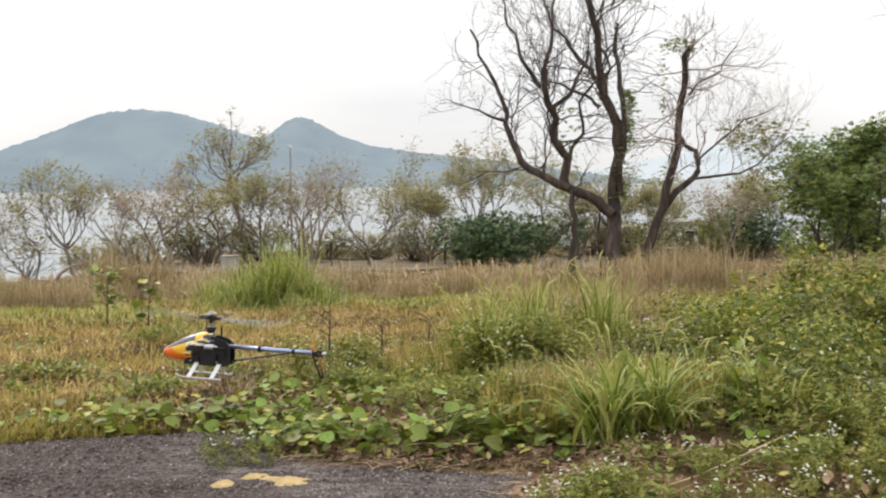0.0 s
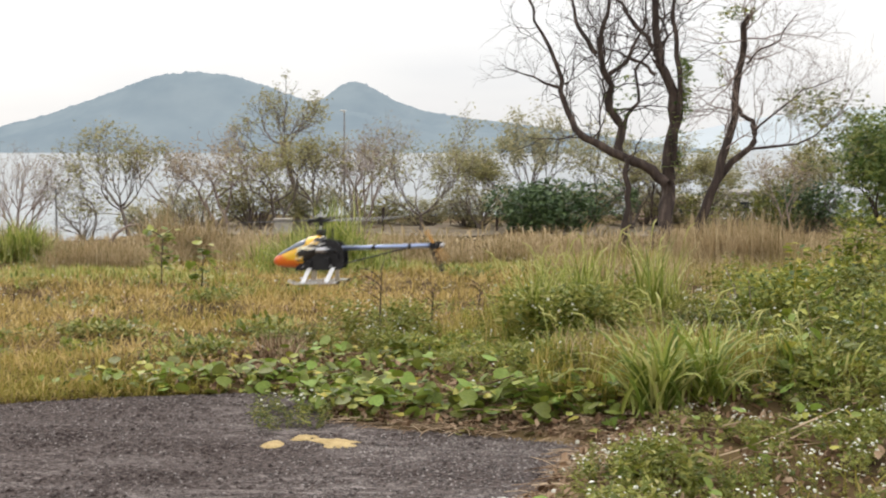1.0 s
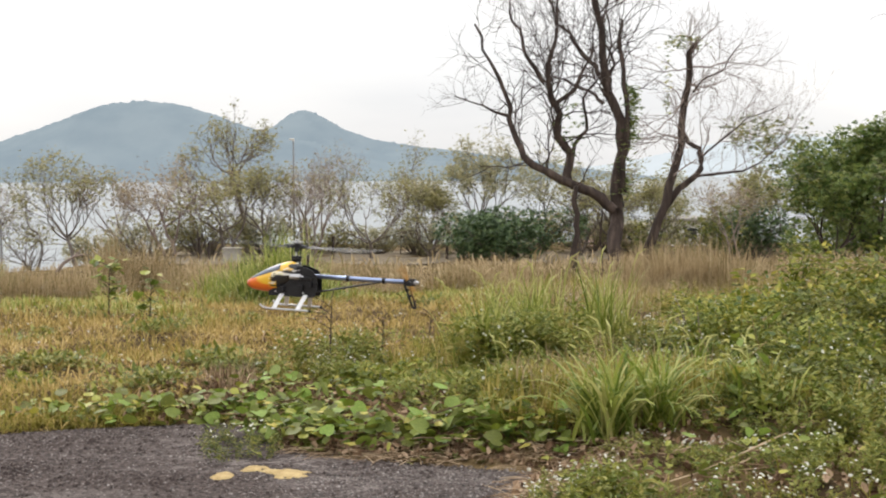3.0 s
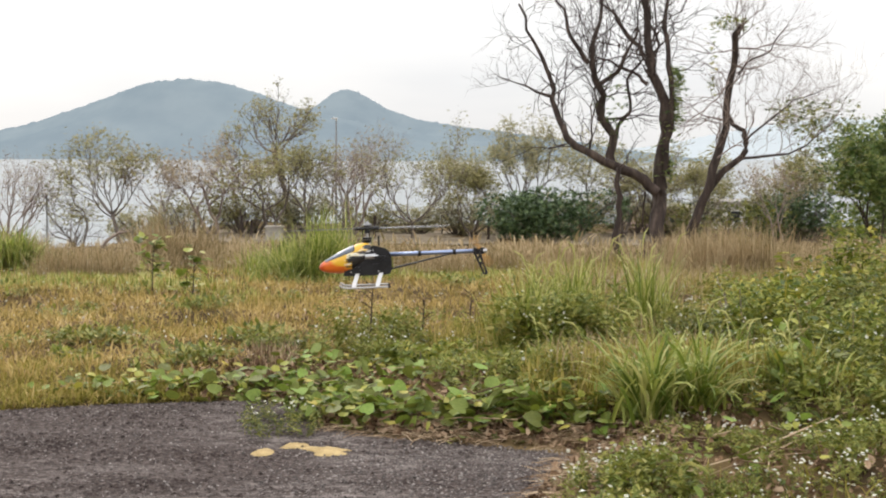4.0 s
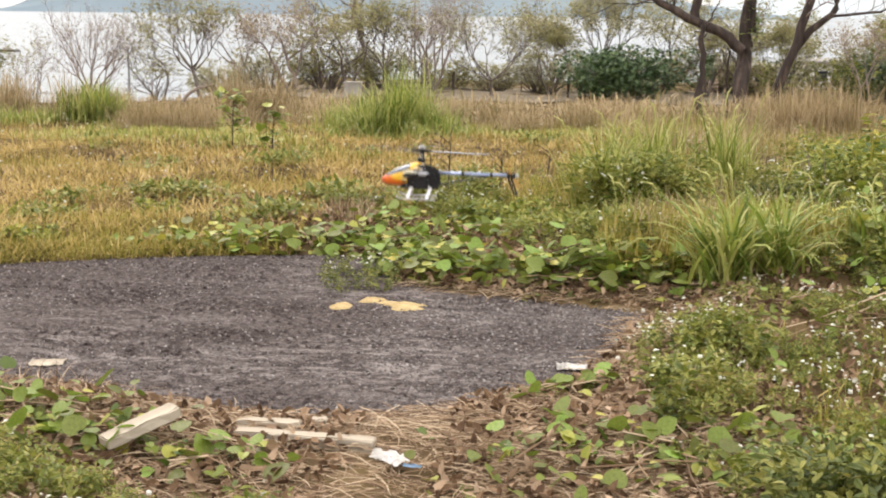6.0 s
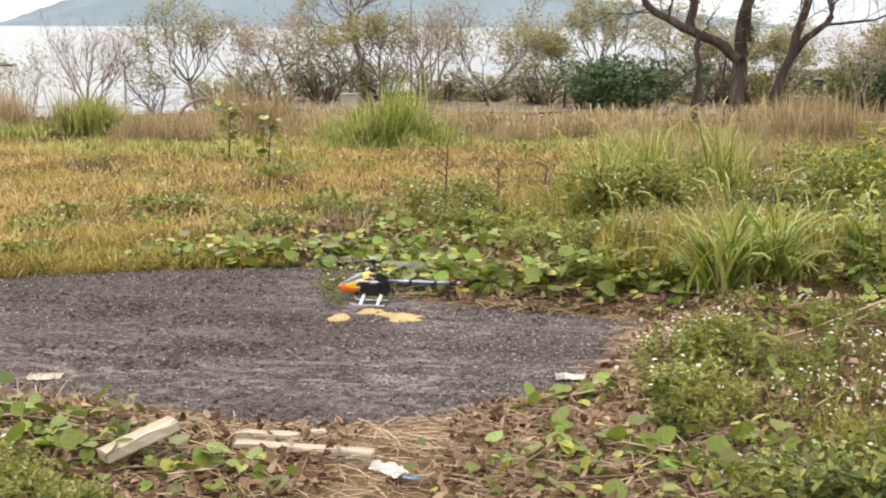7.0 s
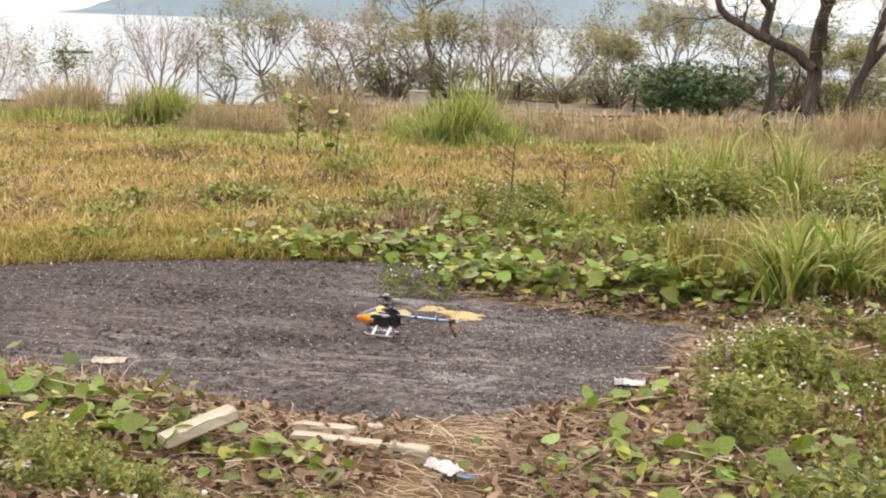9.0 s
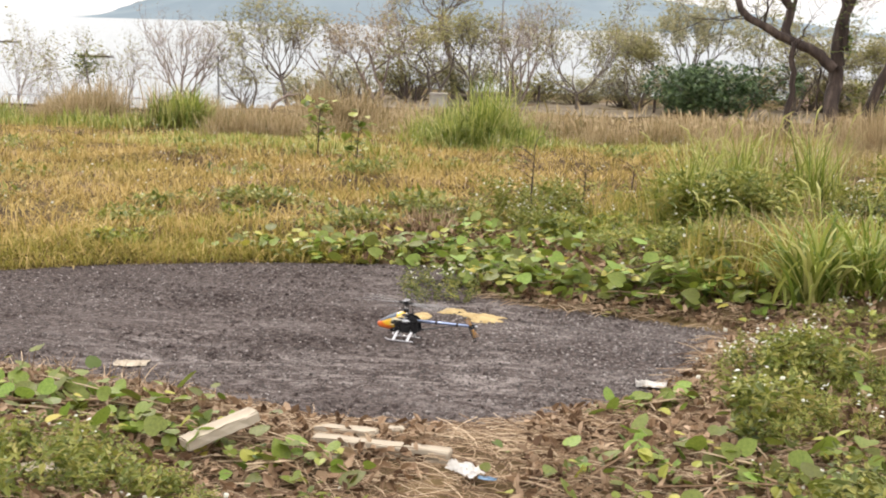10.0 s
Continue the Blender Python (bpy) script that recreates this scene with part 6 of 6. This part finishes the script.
# dead leaves and straw
CURLED = ([(0, 0, 0), (0.3, 0.2, 0.2), (0.26, 0.65, 0.26), (0, 1, 0.12), (-0.26, 0.65, 0.22), (-0.3, 0.2, 0.26), (0, 0.5, -0.03)], [(k, (k + 1) % 6, 6) for k in range(6)])
rr = np.random.default_rng(171)
dl = np.concatenate([spots(2600, -0.5, 1.3, 4.3, 6.6, rr, None, 0.0), spots(3000, -3.7, -0.9, 4.2, 6.4, rr, None, 0.0), spots(1700, -1.4, 0.6, 8.8, 9.9, rr, None, 0.0), spots(1800, -2.6, 0.2, 10.1, 12, rr, None, 0.0), spots(1600, 0.5, 3.5, 9.5, 13, rr), spots(900, 0.1, 1.2, 6.4, 8.8, rr, None, 0.0), spots(1500, 0.8, 3.2, 6.0, 9.4, rr)])
dl[:, 2] += rr.uniform(0.005, 0.07, len(dl))
stuff("dead_leaves", scatter(CURLED, dl, rr.uniform(0, 6.28, len(dl)), rr.normal(0, 0.7, len(dl)), rr.uniform(0.03, 0.075, len(dl)), rr.normal(0, 0.7, len(dl))), "dead_leaf", "curled brown dead leaves", "leaf litter")
STRAW = ([(-0.5, 0, 0), (-0.2, 0.05, 0.04), (0.2, 0.03, 0.02), (0.5, -0.06, 0.0), (-0.5, 0.012, 0.008), (-0.2, 0.062, 0.048), (0.2, 0.042, 0.028), (0.5, -0.048, 0.008)],
         [(0, 1, 5), (0, 5, 4), (1, 2, 6), (1, 6, 5), (2, 3, 7), (2, 7, 6)])
near = lambda x, y: np.where(pad_distance(x, y) < 0.25, 1.0, 0.7)
st = np.concatenate([spots(13000, -3.8, 0.9, 4.3, 6.6, rr, near, -0.06), spots(900, -1.2, 0.8, 8.7, 9.3, rr, None, -0.1), spots(2200, -0.4, 1.2, 4.4, 6.4, rr, None, -0.02), spots(500, 0.3, 1.3, 7.6, 8.8, rr, None, -0.1), spots(500, 0.1, 0.8, 6.5, 8.0, rr, None, -0.02)])
st[:, 2] += rr.uniform(0.0, 0.05, len(st))
stuff("dry_straw", scatter(STRAW, st, rr.normal(0, 0.7, len(st)), rr.normal(0, 0.25, len(st)), rr.uniform(0.08, 0.34, len(st)), rr.normal(0, 0.12, len(st))), "straw", "matted dry straw and stalks at the asphalt edge", "straw")
cs = spots(2600, -3.9, -2.1, 5.7, 6.6, rr, lambda x, y: smooth(0.75, 0.1, pad_distance(x, y)), 0.0)
stuff("dry_straw", blades(cs, 0.2, 0.5, 0.006, 0.9, rr, 1.0), "straw", "tangle of curled withered stems", "straw")
hp = spots(900, -2.15, -1.75, 11.2, 12.2, rr)
stuff("dry_straw", blades(hp, 0.26, 0.8, 0.01, 0.6, rr), "straw", "pale tuft of withered straw", "straw")

# grit on the pad
gx2, gy2 = rr.uniform(-5.6, 0.7, 62000), rr.uniform(5.9, 10.4, 62000)
ok = pad_distance(gx2, gy2) < -0.01
gx2, gy2 = gx2[ok], gy2[ok]
ok = rr.uniform(0, 1, len(gx2)) < 0.25 + 0.35 * smooth(-0.2, 0.5, wave(gx2 * 0.7, gy2 * 1.8, 1.7, 3.0)) + 0.4 * smooth(-2.0, 0.2, gx2)
gp = np.stack([gx2[ok], gy2[ok], np.full(ok.sum(), 0.005)], -1)
STONE = ([(1, 0, 0), (0, 1, 0.1), (-1, 0, 0), (0, -1, -0.1), (0.1, 0, 0.7), (0, 0, -0.7)], [(0, 1, 4), (1, 2, 4), (2, 3, 4), (3, 0, 4), (1, 0, 5), (2, 1, 5), (3, 2, 5), (0, 3, 5)])
stuff("grit", scatter(STONE, gp, rr.uniform(0, 6.28, len(gp)), rr.normal(0, 0.4, len(gp)), 0.0035 + 0.009 * rr.uniform(0, 1, len(gp)) ** 3), "gravel", "loose grey and pale grit on asphalt", "gravel")

lx, ly = rr.uniform(-2.6, 0.75, 9000), rr.uniform(6.0, 10.0, 9000)
ok = (pad_distance(lx, ly) < 0.06) & (rr.uniform(0, 1, 9000) < 0.2 + 0.8 * smooth(-1.8, 0.0, lx))
lp = np.stack([lx[ok], ly[ok], np.full(ok.sum(), 0.006)], -1)
stuff("loose_stone", scatter(STONE, lp, rr.uniform(0, 6.28, len(lp)), rr.normal(0, 0.4, len(lp)), 0.005 + 0.011 * rr.uniform(0, 1, len(lp)) ** 2), "gravel", "loose grey stones at the worn end of the asphalt", "gravel")

cx, cy = rr.uniform(-6.5, 0.7, 24000), rr.uniform(5.9, 10.4, 24000)
ok = (pad_distance(cx, cy) < 0.0) & (rr.uniform(0, 1, 24000) < 0.15 + 0.85 * smooth(-0.3, 0.6, wave(cx * 0.8, cy * 2.0, 2.3, 5.0)))
cp = np.stack([cx[ok], cy[ok], np.full(ok.sum(), 0.003)], -1)
stuff("clod", scatter(STONE, cp, rr.uniform(0, 6.28, len(cp)), rr.normal(0, 0.25, len(cp)), 0.008 + 0.02 * rr.uniform(0, 1, len(cp)) ** 3), "asphalt", "crumbled lumps of old asphalt", "gravel")

# trailing vines: a stem net and large leaves, each leaf a piece
LEAF_MESHES = []
for k in range(4):
    v = np.array(HEART[0])
    v[:, 2] += 0.05 * np.sin(v[:, 0] * 4 + k) + (0.1 - 0.05 * k) * v[:, 1] ** 2
    v[:, 0] *= 1 + 0.08 * (k - 1.5)
    me = tri_mesh("leaf", v, HEART[1], True)
    me.materials.append(MAT["vine_leaf"])
    LEAF_MESHES.append(me)


def vine(path, width, count, rest, size, lift, label, seed):
    """A vine bed along a line: leaves as pieces, the remaining small ones joined."""
    rr = np.random.default_rng(seed)
    path = np.array(path, float)
    e = thing("vine", label, "vine", "trailing vines")

    def along(n):
        s = rr.uniform(0, len(path) - 1, n)
        x, y = np.interp(s, range(len(path)), path[:, 0]), np.interp(s, range(len(path)), path[:, 1])
        x, y = x + rr.normal(0, width, n), y + rr.normal(0, width, n)
        z = ground_z(x, y) + np.abs(rr.normal(0.04, lift, n)) + 0.02
        return x, y, z

    s = Soup()
    for _ in range(26):
        x, y, z = along(2)
        m = np.array([(x[0] + x[1]) / 2 + rr.normal(0, 0.1), (y[0] + y[1]) / 2, 0])
        d = np.hypot(x[1] - x[0], y[1] - y[0])
        if d > 1.2:
            continue
        m[2] = float(ground_z(m[0], m[1])) + 0.08
        tube(s, [(x[0], y[0], z[0] - 0.03), m, (x[1], y[1], z[1] - 0.03)], [0.005, 0.005, 0.003], 4)
    part("stem", s.get(), "straw", e)
    x, y, z = along(count)
    for k in range(count):
        leaf = new("leaf", LEAF_MESHES[k % 4])
        leaf.parent = e
        m = pose(x[k], y[k], z[k]) @ Euler((rr.normal(0.25, 0.5), rr.normal(0, 0.4), rr.uniform(0, 6.28))).to_matrix().to_4x4()
        leaf.matrix_basis = m @ Matrix.Scale(size * rr.uniform(0.55, 1.25), 4)
    x, y, z = along(rest)
    q = np.stack([x, y, z - 0.03], -1)
    tagged(part("foliage", scatter(HEART, q, rr.uniform(0, 6.28, rest), rr.normal(0.1, 0.45, rest), rr.uniform(0.35, 0.9, rest) * size), "leaf", e), kind="stuff")


vine([(-1.25, 9.75), (-1.05, 9.45), (-0.6, 9.3), (-0.1, 9.15), (0.45, 9.05), (0.8, 9.0)], 0.14, 240, 600, 0.108, 0.09, "broad-leaved green vine spilling over the asphalt edge", 181)
vine([(-3.4, 10.45), (-2.6, 10.55), (-1.9, 10.6), (-1.3, 10.3), (-0.9, 10.2)], 0.2, 220, 700, 0.1, 0.04, "low broad-leaved vine along the asphalt's far edge", 182)
vine([(-1.8, 11.4), (-1.0, 11.3), (-0.3, 10.9), (0.3, 10.3)], 0.32, 120, 800, 0.09, 0.05, "low broad-leaved vine among dead leaves", 183)
vine([(-3.4, 5.9), (-2.8, 5.75), (-2.3, 5.6), (-2.0, 5.4)], 0.17, 120, 160, 0.095, 0.06, "broad-leaved vine in dry straw", 184)
vine([(-2.0, 5.5), (-1.6, 5.2), (-1.3, 5.1)], 0.12, 34, 40, 0.09, 0.06, "sparse vine leaves among old planks", 185)
vine([(-0.2, 5.2), (0.2, 5.3), (0.6, 5.4), (1.0, 5.5), (0.9, 4.9)], 0.28, 130, 220, 0.085, 0.05, "broad-leaved vine over dead leaves", 186)
vine([(-0.18, 6.3), (0.08, 6.45), (0.35, 6.7)], 0.08, 40, 60, 0.075, 0.02, "vine leaves creeping onto the asphalt", 187)
vine([(1.8, 9.2), (2.4, 9.6), (3.0, 10.0)], 0.25, 80, 300, 0.11, 0.12, "broad-leaved vine climbing over weeds", 188)
vine([(1.1, 7.4), (1.6, 7.7), (2.2, 8.0), (2.6, 8.4)], 0.3, 32, 110, 0.075, 0.1, "broad-leaved vine climbing over weeds", 189)
vine([(2.4, 11.0), (3.2, 11.4), (4.0, 12.0)], 0.4, 110, 500, 0.12, 0.25, "broad-leaved vine climbing over weeds", 190)

# rough grass round and behind the standpoint
rr = np.random.default_rng(211)
gp = spots(7000, -9, 9, -6, 5.2, rr, lambda x, y: (0.3 + 0.7 * smooth(-0.4, 0.4, wave(x, y, 1.3, 3.0))) * (np.hypot(x, y) > 0.6))
gp = gp[~((np.abs(gp[:, 0] + 0.6) < 1.1) & (gp[:, 1] > 4.2))]
stuff("lawn_grass", blades(gp, 0.12, 0.4, 0.01, 0.4, rr, 0.8), "lawn_grass", "rough yellow-green grass on the bank", "grass")
gp = spots(8000, -9.5, -3.6, 4.2, 8.0, rr, None)
stuff("lawn_grass", blades(gp, 0.13, 0.4, 0.01, 0.4, rr, 0.8), "dry_grass", "dry grass beside the asphalt", "grass")
gp = spots(8000, 3.2, 12.0, 2.0, 12.0, rr, None)
stuff("lawn_grass", blades(gp, 0.22, 0.4, 0.012, 0.4, rr, 0.6), "lawn_grass", "rough yellow-green grass on the bank", "grass")

motions()
